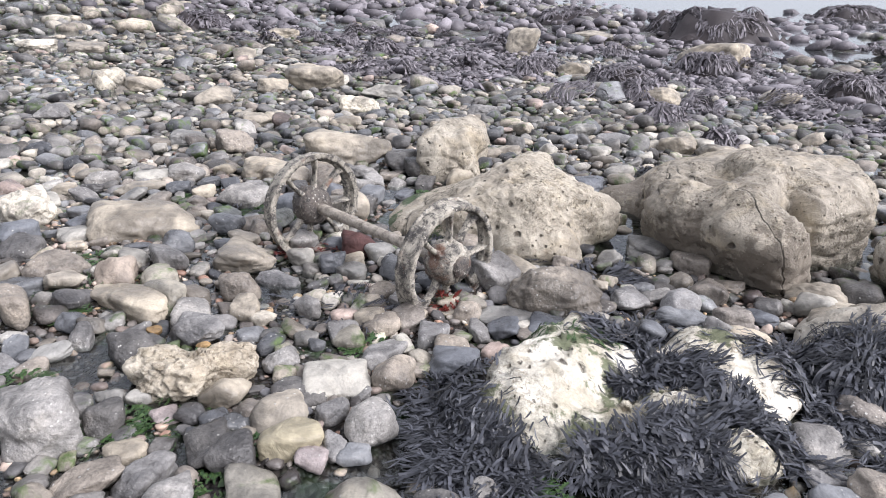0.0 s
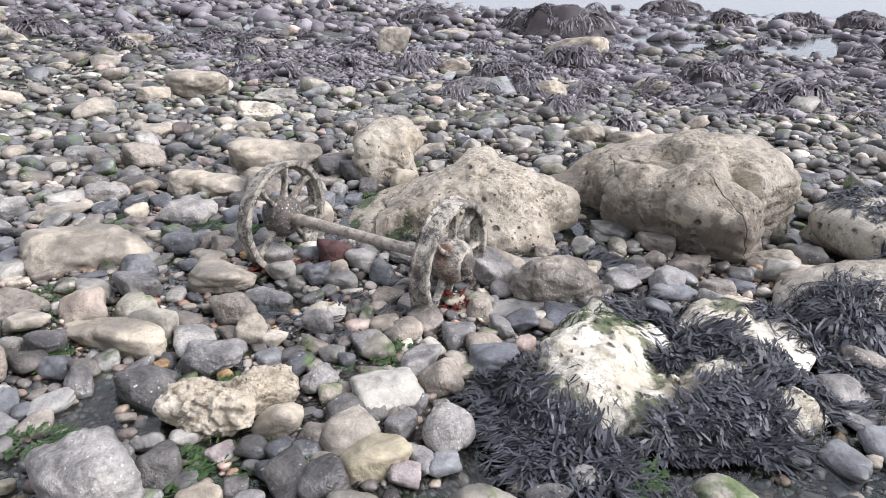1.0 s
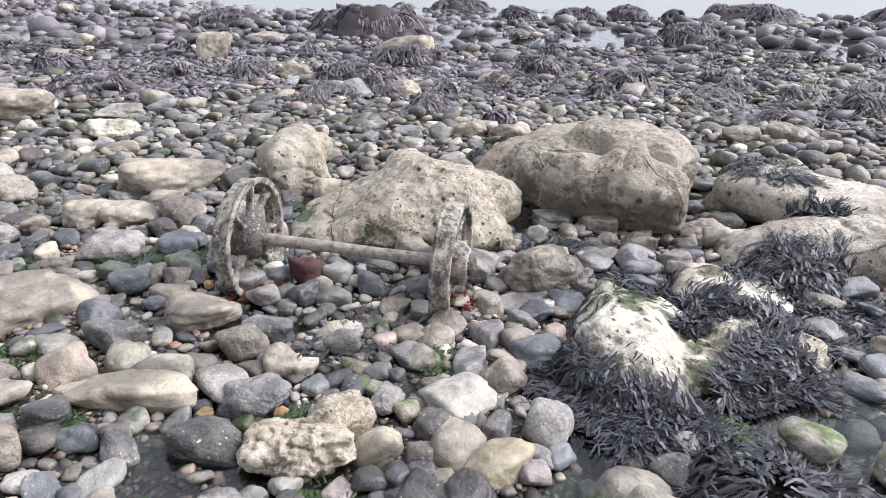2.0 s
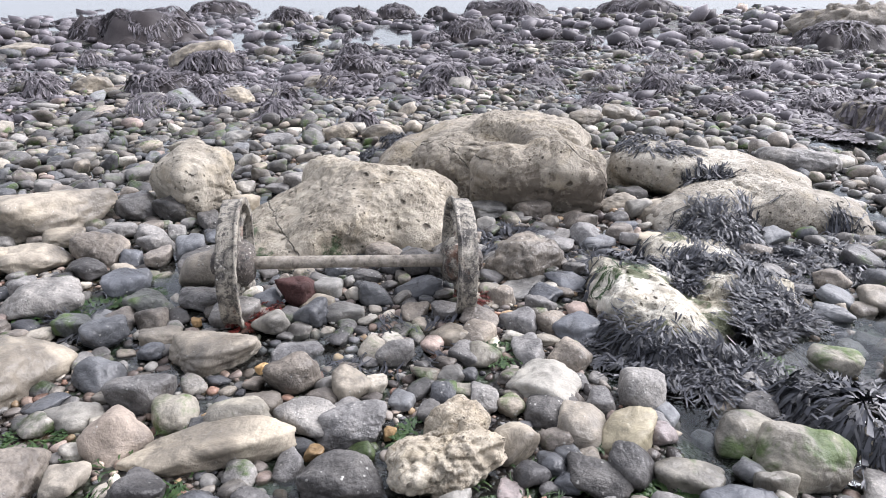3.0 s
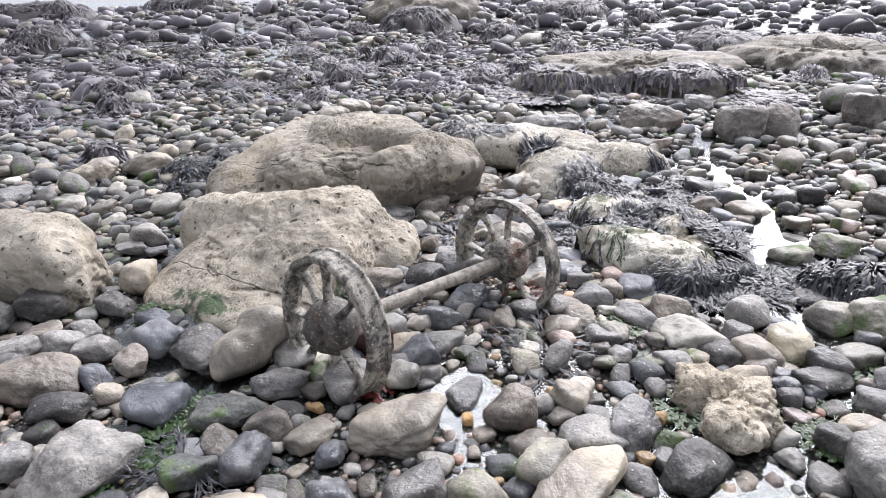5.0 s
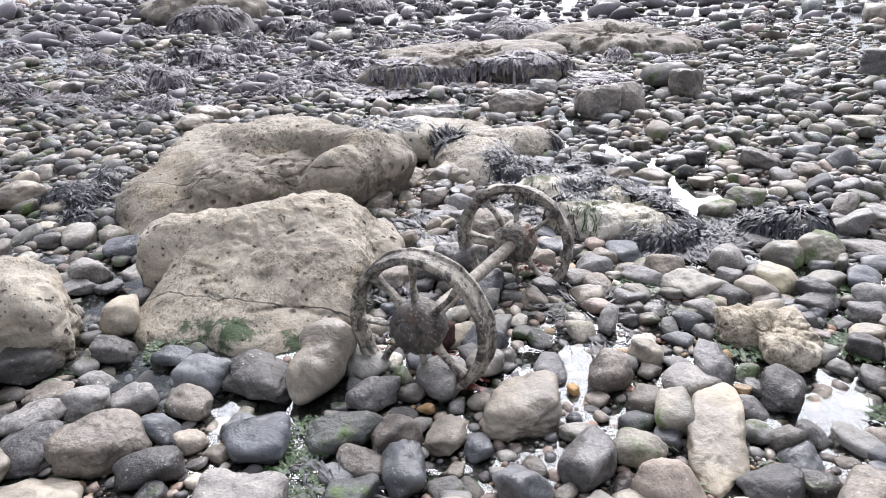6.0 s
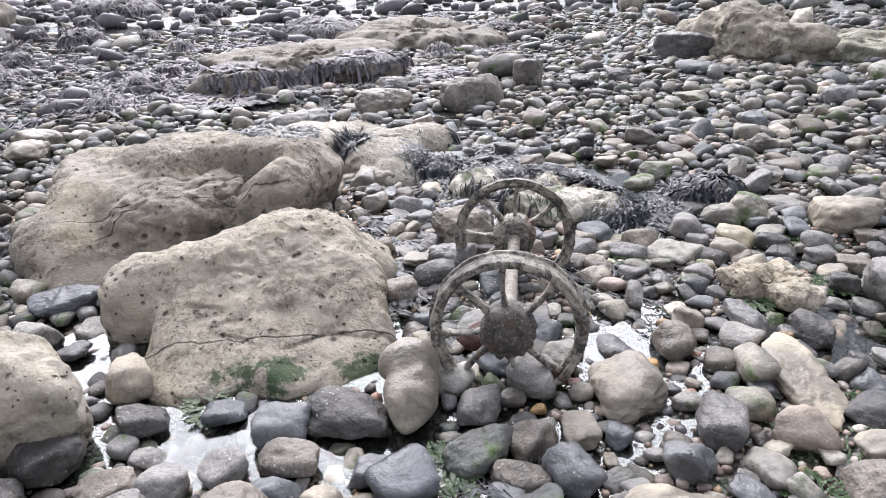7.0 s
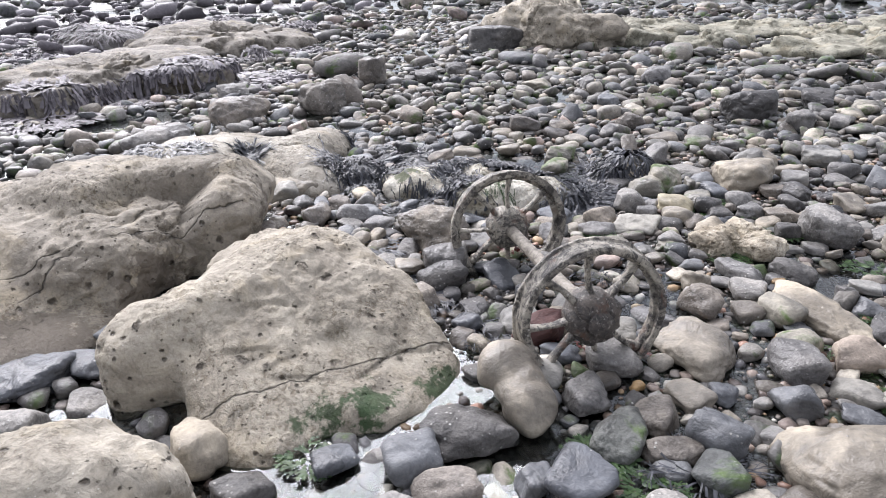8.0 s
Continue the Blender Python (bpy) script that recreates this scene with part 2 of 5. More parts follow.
def gravel_material():
    m, bsdf = surface("wet_gravel")
    a = cells(m, 38.0)
    b = cells(m, 16.0)
    # Tones kept dark, darker between grains: the gaps' shade is in the colour.
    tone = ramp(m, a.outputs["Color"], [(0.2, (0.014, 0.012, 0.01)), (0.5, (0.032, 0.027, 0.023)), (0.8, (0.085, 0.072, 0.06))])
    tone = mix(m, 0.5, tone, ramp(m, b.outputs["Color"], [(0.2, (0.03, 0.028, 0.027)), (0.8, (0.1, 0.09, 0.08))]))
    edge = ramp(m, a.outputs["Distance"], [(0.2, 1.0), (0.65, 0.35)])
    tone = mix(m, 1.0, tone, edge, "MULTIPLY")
    big = tex(m, 0.9, 6.0, 0.65)
    tone = mix(m, 0.8, tone, ramp(m, big, [(0.35, (0.6, 0.58, 0.62)), (0.65, (1.15, 1.1, 1.0))]), "MULTIPLY")
    rusty = ramp(m, tex(m, 2.4, 5.0, 0.6), [(0.58, 0.0), (0.7, 0.5)])
    tone = mix(m, rusty, tone, (0.14, 0.075, 0.035))
    slimy = ramp(m, tex(m, 3.1, 5.0, 0.65, 0.4), [(0.52, 0.0), (0.62, 0.75)])
    tone = mix(m, slimy, tone, (0.025, 0.045, 0.018))
    height = times(m, a.outputs["Distance"], -1.0)
    normal = bump(m, height, 0.8, 0.02)
    normal = bump(m, b.outputs["Distance"], 0.5, 0.04, normal)
    wet = ramp(m, tex(m, 2.0, 4.0), [(0.4, 0.2), (0.62, 0.65)])
    return finish(m, bsdf, tone, wet, normal)


def weed_material(name, dark, light, rough):
    m, bsdf = surface(name)
    chance = m.node_tree.nodes.new("ShaderNodeNewGeometry").outputs["Random Per Island"]
    colour = mix(m, chance, dark, light)
    colour = mix(m, 0.7, colour, ramp(m, tex(m, 25.0, 4.0), [(0.3, 0.6), (0.7, 1.35)]), "MULTIPLY")
    finish(m, bsdf, colour, rough, bump(m, tex(m, 60.0), 0.3, 0.004))
    bsdf.inputs["Specular IOR Level"].default_value = 0.36
    return m


GRAVEL = gravel_material()
WEED = weed_material("dark_bladder_weed", (0.009, 0.0095, 0.011), (0.068, 0.071, 0.084), 0.42)
WEED_MAT = weed_material("matted_brown_weed", (0.02, 0.016, 0.017), (0.03, 0.024, 0.025), 0.6)
# Lighter than WEED: the veil of distant haze is put into the colour.
WEED_FAR = weed_material("hazed_brown_weed", (0.045, 0.04, 0.045), (0.24, 0.22, 0.236), 0.55)
RED = weed_material("red_weed", (0.06, 0.01, 0.009), (0.17, 0.03, 0.02), 0.4)
GREEN = weed_material("green_gut_weed", (0.015, 0.04, 0.012), (0.055, 0.095, 0.03), 0.4)


def water_material():
    """Clear water: the bed shows through, and the sky mirrors in it as the view gets low."""
    m, bsdf = surface("shallow_water")
    out = m.node_tree.nodes["Material Output"]
    clear = node(m, "ShaderNodeBsdfTransparent", Color=(0.78, 0.83, 0.82, 1))
    gloss = node(m, "ShaderNodeBsdfGlossy", Color=(0.82, 0.85, 0.87, 1), Roughness=0.05)
    ripple = bump(m, tex(m, 9.0, 3.0), 0.05, 0.02)
    fresnel = node(m, "ShaderNodeFresnel", IOR=1.55)
    both = m.node_tree.nodes.new("ShaderNodeMixShader")
    link(m, ripple, gloss.inputs["Normal"])
    link(m, fresnel.outputs[0], both.inputs[0])
    link(m, clear.outputs[0], both.inputs[1])
    link(m, gloss.outputs[0], both.inputs[2])
    link(m, both.outputs[0], out.inputs["Surface"])
    m.node_tree.nodes.remove(bsdf)
    return m


WATER = water_material()


def iron_material(name, pale):
    """Old iron: dark scale, dried grey silt, rust and crusts of white barnacles."""
    m, bsdf = surface(name)
    patch = tex(m, 8.0, 7.0, 0.74, 0.9)
    colour = mix(m, ramp(m, patch, [(0.38, 0.0), (0.56, 1.0)]), (0.035, 0.031, 0.029), pale)
    streak = tex(m, 27.0, 5.0, 0.75, 0.5)
    colour = mix(m, ramp(m, streak, [(0.5, 0.0), (0.58, 0.9)]), colour, (0.028, 0.025, 0.024))
    fleck = tex(m, 60.0, 5.0, 0.75)
    colour = mix(m, ramp(m, fleck, [(0.56, 0.0), (0.66, 0.8)]), colour, (0.33, 0.31, 0.275))
    rust = ramp(m, tex(m, 6.5, 5.0, 0.7, 0.3), [(0.57, 0.0), (0.68, 0.8)])
    colour = mix(m, rust, colour, (0.13, 0.052, 0.026))
    shells = cells(m, 62.0)
    crust = times(m, ramp(m, shells.outputs["Distance"], [(0.22, 1.0), (0.34, 0.0)]), ramp(m, tex(m, 8.0, 4.0), [(0.53, 0.0), (0.6, 0.8)]))
    crust = times(m, crust, times(m, shells.outputs["Color"], 0.6, "GREATER_THAN"))
    colour = mix(m, crust, colour, (0.55, 0.53, 0.48))
    normal = bump(m, patch, 0.7, 0.02)
    normal = bump(m, fleck, 0.7, 0.01, normal)
    normal = bump(m, crust, 0.7, 0.008, normal)
    return finish(m, bsdf, colour, 0.62, normal)


def axle_material():
    """Silted brown-grey axle, streaked along its length."""
    m, bsdf = surface("silted_axle_iron")
    streak = tex(m, 8.0, 6.0, 0.65, 0.3, (3.1, 3.1, 3.1))
    colour = ramp(m, streak, [(0.32, (0.1, 0.085, 0.07)), (0.5, (0.25, 0.222, 0.185)), (0.68, (0.33, 0.3, 0.26))])
    fine = tex(m, 70.0, 4.0, 0.7)
    colour = mix(m, 1.0, colour, ramp(m, fine, [(0.32, 0.7), (0.55, 1.05)]), "MULTIPLY")
    normal = bump(m, streak, 0.6, 0.012)
    return finish(m, bsdf, colour, 0.7, bump(m, fine, 0.5, 0.006, normal))


IRON = iron_material("weathered_iron", (0.36, 0.33, 0.275))
IRON_HUB = iron_material("rusty_hub_iron", (0.11, 0.092, 0.078))
IRON_AXLE = axle_material()


# ---- shape helpers ----


def noise3(p, seed=0):
    """Smooth lattice noise in -1..1 at the points p (n, 3)."""
    i = np.floor(p).astype(np.int64)
    f = p - i
    f = f * f * (3 - 2 * f)
    total = np.zeros(len(p))
    for dx in (0, 1):
        for dy in (0, 1):
            for dz in (0, 1):
                h = ((i[:, 0] + dx) * 374761393 + (i[:, 1] + dy) * 668265263 + (i[:, 2] + dz) * 2147483647 + seed * 1274126177) & 0xFFFFFFFF
                h = ((h ^ (h >> 13)) * 1274126177) & 0xFFFFFFFF
                v = ((h ^ (h >> 16)) & 0xFFFF) / 32767.5 - 1
                total += v * np.where(dx, f[:, 0], 1 - f[:, 0]) * np.where(dy, f[:, 1], 1 - f[:, 1]) * np.where(dz, f[:, 2], 1 - f[:, 2])
    return total


def fbm(p, octaves=4, seed=0, gain=0.5):
    total, amp = np.zeros(len(p)), 1.0
    for o in range(octaves):
        total += amp * noise3(p * 2.0 ** o + 17.3 * o, seed + o)
        amp *= gain
    return total


def craters(p, seed=0, keep=0.5, size=0.42):
    """1 on open ground, dipping to 0 inside scattered round holes (one lattice cell apart)."""
    i = np.floor(p).astype(np.int64)
    best = np.ones(len(p))
    for dx in (-1, 0, 1):
        for dy in (-1, 0, 1):
            for dz in (-1, 0, 1):
                c = i + np.array((dx, dy, dz))
                h = (c[:, 0] * 73856093 ^ c[:, 1] * 19349663 ^ c[:, 2] * 83492791 ^ seed * 2654435) & 0xFFFFFFFF
                h = ((h ^ (h >> 15)) * 2246822519) & 0xFFFFFFFF
                q = np.stack([(h & 1023) / 1023, ((h >> 10) & 1023) / 1023, ((h >> 20) & 1023) / 1023], 1)
                radius = size * (0.35 + 0.65 * ((h >> 5) & 255) / 255)
                d = np.linalg.norm(p - c - q, axis=1) / radius
                best = np.where(((h >> 3) & 127) / 127 < keep, np.minimum(best, d), best)
    best = np.clip(best, 0, 1)
    return best * best * (3 - 2 * best)


BALLS = {}


def ball(level):
    if level not in BALLS:
        bm = bmesh.new()
        bmesh.ops.create_icosphere(bm, subdivisions=level, radius=1)
        bm.verts.ensure_lookup_table()
        v = np.array([p.co for p in bm.verts])
        f = np.array([[q.index for q in p.verts] for p in bm.faces])
        bm.free()
        BALLS[level] = (v / np.linalg.norm(v, axis=1)[:, None], f)
    return BALLS[level]


def mesh_of(name, verts, faces, material, smooth=True):
    verts, faces = np.asarray(verts, float), np.asarray(faces, np.int64)
    me = bpy.data.meshes.new(name)
    n, size = len(faces), faces.shape[1]
    me.vertices.add(len(verts))
    me.vertices.foreach_set("co", verts.ravel())
    me.loops.add(n * size)
    me.loops.foreach_set("vertex_index", faces.ravel())
    me.polygons.add(n)
    me.polygons.foreach_set("loop_start", np.arange(0, n * size, size))
    me.update(calc_edges=True)
    me.polygons.foreach_set("use_smooth", np.full(n, smooth))
    me.materials.append(material)
    return me


def part(name, bm, material, parent, label=""):
    me = bpy.data.meshes.new(name)
    bm.to_mesh(me)
    bm.free()
    for p in me.polygons:
        p.use_smooth = True
    me.materials.append(material)
    ob = new(name, me)
    ob.parent = parent
    return tagged(ob, label)


def pebble_shape(level, seed, planes=11, blunt=9.0, wobble=0.08):
    """A water-worn stone: a many-sided solid with rounded edges, filling the cube from -1 to 1."""
    rng = np.random.default_rng(seed)
    dirs, faces = ball(level)
    n = rng.normal(size=(planes, 3))
    n /= np.linalg.norm(n, axis=1)[:, None]
    n = np.vstack([n, np.eye(3), -np.eye(3)])
    d = np.concatenate([rng.uniform(0.66, 1.0, planes), rng.uniform(0.8, 1.0, 6)])
    reach = np.clip(dirs @ n.T, 0, None) / d
    r = (reach ** blunt).sum(1) ** (-1 / blunt)
    r *= 1 + wobble * fbm(dirs * 1.7 + seed * 3.1, 4, seed, 0.6)
    v = dirs * r[:, None]
    low, high = v.min(0), v.max(0)
    return (v - (low + high) / 2) / ((high - low) / 2), faces


def turn(deg):
    c, s = math.cos(radians(deg)), math.sin(radians(deg))
    return np.array(((c, -s, 0), (s, c, 0), (0, 0, 1)))


def boulder(name, lobes, material, level=6, grain=0.03, pit=0.02, seed=1, centre=None, blend=10.0, pit_scale=7.0, keep=0.4, facets=0, hollows=(), busy=1.0, splits=()):
    """One rock from overlapping rounded blocks (x, y, z, half sizes, yaw, pitch, squareness), eroded, bored and split along planes."""
    dirs, faces = ball(level)
    lobes = [(np.array(c), np.array(s), np.array(Matrix.Rotation(radians(yaw), 3, "Z") @ Matrix.Rotation(radians(tip), 3, "Y")), e) for c, s, yaw, tip, e in lobes]
    mid = np.array(centre) if centre else sum(c for c, *_ in lobes) / len(lobes)
    cut = np.random.default_rng(seed)
    planes = []
    for _ in lobes:
        n = cut.normal(size=(facets, 3))
        planes.append((n / np.linalg.norm(n, axis=1)[:, None]).T / cut.uniform(0.78, 1.0, facets))

    def inside(p):
        total = np.zeros(len(p))
        for (c, s, r, e), flat in zip(lobes, planes):
            q = (p - c) @ r / s
            block = (np.abs(q) ** e).sum(1)
            if facets:
                block += (np.clip(q @ flat, 0, None) ** 12).sum(1)
            total += np.exp(-blend * (block ** (1 / e) - 1))
        return total > 1

    low, high = np.zeros(len(dirs)), np.full(len(dirs), max(np.linalg.norm(c - mid) + 1.5 * s.max() for c, s, _, _ in lobes))
    for _ in range(12):
        half = (low + high) / 2
        ins = inside(mid + dirs * half[:, None])
        low, high = np.where(ins, half, low), np.where(ins, high, half)
    v = mid + dirs * low[:, None]
    out = grain * (fbm(v * 3.2 * busy, 5, seed, 0.5) + 0.6 * fbm(v * 1.3 + 9, 2, seed + 7))
    ridge = np.abs(fbm(v * busy * np.array((1.3, 1.3, 4.0)) + 31, 3, seed + 3))
    out -= grain * 0.7 * np.clip(0.1 - ridge, 0, 1) / 0.1
    out += grain * 0.4 * np.clip(0.7 + fbm(v * 2.7 + 2, 2, seed + 15), 0, 1.4) * fbm(v * 10.0 * busy, 4, seed + 17, 0.6)
    patchy = np.clip(0.5 + 1.6 * fbm(v * 2.3 + 3, 2, seed + 12), 0.1, 1)
    out -= pit * patchy * (1 - craters(v * pit_scale, seed, keep))
    out -= pit * 0.5 * patchy * (1 - craters(v * pit_scale * 2.3 + 5, seed + 5, keep))
    out -= pit * 0.35 * np.clip(1.3 - patchy, 0, 1) * (1 - craters(v * pit_scale * 3.6 + 11, seed + 8, 0.55))
    for at, r, deep in hollows:
        out -= deep * np.exp(-(((v - np.array(at)) / r) ** 2).sum(1))
    for normal, d, wide, deep in splits:
        off = v @ np.array(normal) - d + 0.035 * fbm(v * 4.0 + 7, 3, seed + 21)
        out -= deep * np.exp(-(off / wide) ** 2) * np.clip(0.6 + 1.5 * noise3(v * 2.1, seed + 5), 0, 1)
    v = v + dirs * out[:, None]
    return new(name, mesh_of(name, v, faces, material))


# ---- the beach ----
WATER_LEVEL = -0.017
CENTRE = np.array((0.3, 3.4))
# shallow pools between the stones: x, y, half length, half width, turn
POOLS = [(0.45, 1.5, 0.5, 0.17, 4), (-0.12, 2.08, 0.26, 0.1, 75), (1.35, 1.42, 0.55, 0.1, -4), (1.05, 3.95, 0.34, 0.1, 75), (1.3, 4.75, 0.3, 0.1, 70),
         (2.55, 4.1, 0.5, 0.14, 60), (-0.85, 4.4, 0.22, 0.12, 40), (-0.78, 3.25, 0.22, 0.09, 60), (2.4, 1.4, 0.7, 0.1, -8), (3.2, 1.3, 0.3, 0.16, 10),
         (-0.3, 4.98, 0.26, 0.13, 10), (-1.48, 2.42, 0.26, 0.1, 80), (-0.9, 1.85, 0.25, 0.1, 20), (0.42, 5.3, 0.3, 0.1, 70), (0.05, 3.35, 0.15, 0.08, 40),
         (2.85, 1.85, 0.3, 0.12, 60), (-0.36, 1.75, 0.3, 0.09, 30), (-0.1, 1.88, 0.25, 0.09, 60), (-0.62, 1.6, 0.25, 0.08, 10), (0.62, 1.62, 0.45, 0.1, -4), (-0.6, 4.66, 0.2, 0.08, 20), (0.72, 5.15, 0.22, 0.1, 60), (-0.95, 3.33, 0.22, 0.1, 100), (0.25, 1.66, 0.3, 0.1, 20), (3.3, 2.2, 0.35, 0.1, 70), (4.2, 2.0, 0.5, 0.12, 30),
         (5.0, 2.4, 0.8, 0.25, 60), (9.0, 15.5, 2.6, 1.0, -35), (14.0, 15.5, 4.0, 1.3, -40), (17.0, 11.0, 2.5, 1.0, -60), (6.5, 19.0, 2.0, 0.9, -20)]


def ground_z(x, y):
    p = np.stack([x, y, np.zeros_like(x)], 1)
    far = np.hypot(x - CENTRE[0], y - CENTRE[1])
    z = -0.022 + 0.016 * fbm(p * 1.6, 4, 3) + np.clip((far - 6) / 10, 0, 1) * 0.07 * fbm(p * 0.35, 3, 11)
    for px, py, a, b, deg in POOLS:
        c, s = math.cos(radians(deg)), math.sin(radians(deg))
        u, v = ((x - px) * c + (y - py) * s) / a, (-(x - px) * s + (y - py) * c) / b
        z -= (0.055 if a < 1 else 0.2) * np.exp(-(u * u + v * v) ** 1.5)
    shore = (x * 0.62 + y * 0.785 - 27.0) + 4.0 * noise3(p * 0.12 + 4, 5)
    east = np.clip((x - 2) / 8, 0, 1)
    z -= np.clip(shore / 9, 0, 3) * 0.22 * east
    z += np.clip((-x * 0.6 + y * 0.25 - 9) / 14, 0, 12) * 0.3
    return z


def build_ground():
    n = 220
    u = np.linspace(-1, 1, n)
    axis = np.sinh(u * 6.6) / np.sinh(6.6) * 420
    gx, gy = np.meshgrid(axis + CENTRE[0], axis + CENTRE[1], indexing="ij")
    x, y = gx.ravel(), gy.ravel()
    v = np.stack([x, y, ground_z(x, y)], 1)
    k = np.arange(n * n).reshape(n, n)
    f = np.stack([k[:-1, :-1], k[1:, :-1], k[1:, 1:], k[:-1, 1:]], -1).reshape(-1, 4)
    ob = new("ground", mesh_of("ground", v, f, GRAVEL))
    tagged(ob, "wet brown gravel and grit between beach stones", "ground", kind="structure")
    flat = [(-420, -420, WATER_LEVEL), (420, -420, WATER_LEVEL), (420, 420, WATER_LEVEL), (-420, 420, WATER_LEVEL)]
    sea = new("water", mesh_of("water", flat, [[0, 1, 2, 3]], WATER))
    sea.visible_shadow = False
    tagged(sea, "still shallow sea water lying in pools between stones", "water", kind="structure")
    return ob


ground = build_ground()

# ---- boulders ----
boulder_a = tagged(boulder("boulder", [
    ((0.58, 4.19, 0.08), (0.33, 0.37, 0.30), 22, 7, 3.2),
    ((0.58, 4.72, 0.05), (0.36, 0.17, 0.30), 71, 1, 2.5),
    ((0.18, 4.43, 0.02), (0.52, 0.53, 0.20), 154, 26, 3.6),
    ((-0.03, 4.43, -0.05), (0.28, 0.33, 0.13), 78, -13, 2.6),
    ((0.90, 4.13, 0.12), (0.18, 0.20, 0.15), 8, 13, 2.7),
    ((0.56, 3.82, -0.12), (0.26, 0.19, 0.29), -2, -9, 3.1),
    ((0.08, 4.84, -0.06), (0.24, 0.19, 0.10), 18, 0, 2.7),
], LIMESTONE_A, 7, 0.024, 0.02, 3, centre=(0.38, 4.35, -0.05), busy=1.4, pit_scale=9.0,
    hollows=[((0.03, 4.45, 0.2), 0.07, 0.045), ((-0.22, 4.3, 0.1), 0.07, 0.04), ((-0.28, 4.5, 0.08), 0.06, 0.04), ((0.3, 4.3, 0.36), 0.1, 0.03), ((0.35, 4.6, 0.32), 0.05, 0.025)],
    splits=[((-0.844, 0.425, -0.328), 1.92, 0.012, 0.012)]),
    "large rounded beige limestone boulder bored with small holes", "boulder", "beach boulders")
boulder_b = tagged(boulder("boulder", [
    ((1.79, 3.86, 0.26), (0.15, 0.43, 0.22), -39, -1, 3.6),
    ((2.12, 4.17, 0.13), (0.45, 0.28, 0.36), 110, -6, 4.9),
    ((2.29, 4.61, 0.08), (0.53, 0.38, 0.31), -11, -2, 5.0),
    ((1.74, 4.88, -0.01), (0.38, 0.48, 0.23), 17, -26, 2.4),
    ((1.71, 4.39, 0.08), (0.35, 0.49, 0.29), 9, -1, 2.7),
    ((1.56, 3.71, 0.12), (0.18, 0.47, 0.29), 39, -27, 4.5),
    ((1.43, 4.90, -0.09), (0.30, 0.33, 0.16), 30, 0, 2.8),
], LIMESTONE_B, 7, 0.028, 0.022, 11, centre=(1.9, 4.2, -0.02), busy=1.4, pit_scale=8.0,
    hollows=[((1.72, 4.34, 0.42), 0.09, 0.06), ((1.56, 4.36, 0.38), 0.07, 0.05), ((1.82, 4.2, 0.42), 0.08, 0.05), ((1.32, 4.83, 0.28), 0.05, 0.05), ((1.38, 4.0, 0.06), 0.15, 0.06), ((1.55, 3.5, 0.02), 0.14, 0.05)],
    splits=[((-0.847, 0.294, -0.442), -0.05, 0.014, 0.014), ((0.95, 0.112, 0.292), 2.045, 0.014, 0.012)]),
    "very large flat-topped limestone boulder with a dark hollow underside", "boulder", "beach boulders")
boulder_c = tagged(boulder("boulder", [
    ((0.03, 5.55, 0.09), (0.22, 0.28, 0.27), 2, -15, 4.1),
    ((0.07, 5.63, 0.12), (0.42, 0.13, 0.27), 56, -5, 3.0),
    ((0.09, 5.56, 0.25), (0.26, 0.16, 0.12), 0, -3, 2.5),
], LIMESTONE, 6, 0.024, 0.012, 23, centre=(0.08, 5.48, 0.05), busy=1.4, hollows=[((0.0, 5.42, 0.34), 0.03, 0.06)]), "upright blocky pale limestone boulder with a borehole", "boulder", "beach boulders")
boulder_d = tagged(boulder("boulder", [
    ((2.79, 3.01, 0.10), (0.70, 0.39, 0.16), -66, 7, 3.4),
    ((2.36, 2.17, -0.03), (0.42, 0.27, 0.25), -74, 9, 2.4),
    ((2.85, 3.38, -0.09), (0.51, 0.40, 0.21), -72, -1, 3.6),
    ((2.36, 2.63, -0.02), (0.35, 0.79, 0.21), -100, -2, 2.4),
], LIMESTONE_D, 6, 0.034, 0.026, 31, centre=(2.5, 2.7, -0.05), busy=1.5, hollows=[((2.4, 2.78, 0.2), 0.1, 0.07), ((2.18, 2.35, 0.18), 0.08, 0.05)]), "long low limestone boulder hung with dark seaweed", "boulder", "beach boulders")
mound = tagged(boulder("weedy_rock", [
    ((0.44, 2.37, 0.04), (0.20, 0.39, 0.13), -37, 7, 2.3),
    ((0.84, 2.31, -0.03), (0.61, 0.28, 0.14), 18, -5, 3.0),
    ((1.08, 2.48, 0.04), (0.13, 0.22, 0.12), -2, 1, 2.6),
    ((1.09, 2.21, -0.04), (0.19, 0.30, 0.11), -2, 1, 2.3),
    ((0.70, 2.41, 0.03), (0.10, 0.09, 0.11), 0, 0, 2.4),
    ((0.80, 2.13, 0.02), (0.11, 0.08, 0.12), 0, 0, 2.4),
    ((1.02, 1.94, 0.00), (0.10, 0.09, 0.12), 0, 0, 2.4),
], CHALKY, 6, 0.042, 0.028, 41, busy=2.6, centre=(0.75, 2.25, -0.15), pit_scale=9.0), "low white weathered limestone rock under dark seaweed", "rock", "beach boulders")
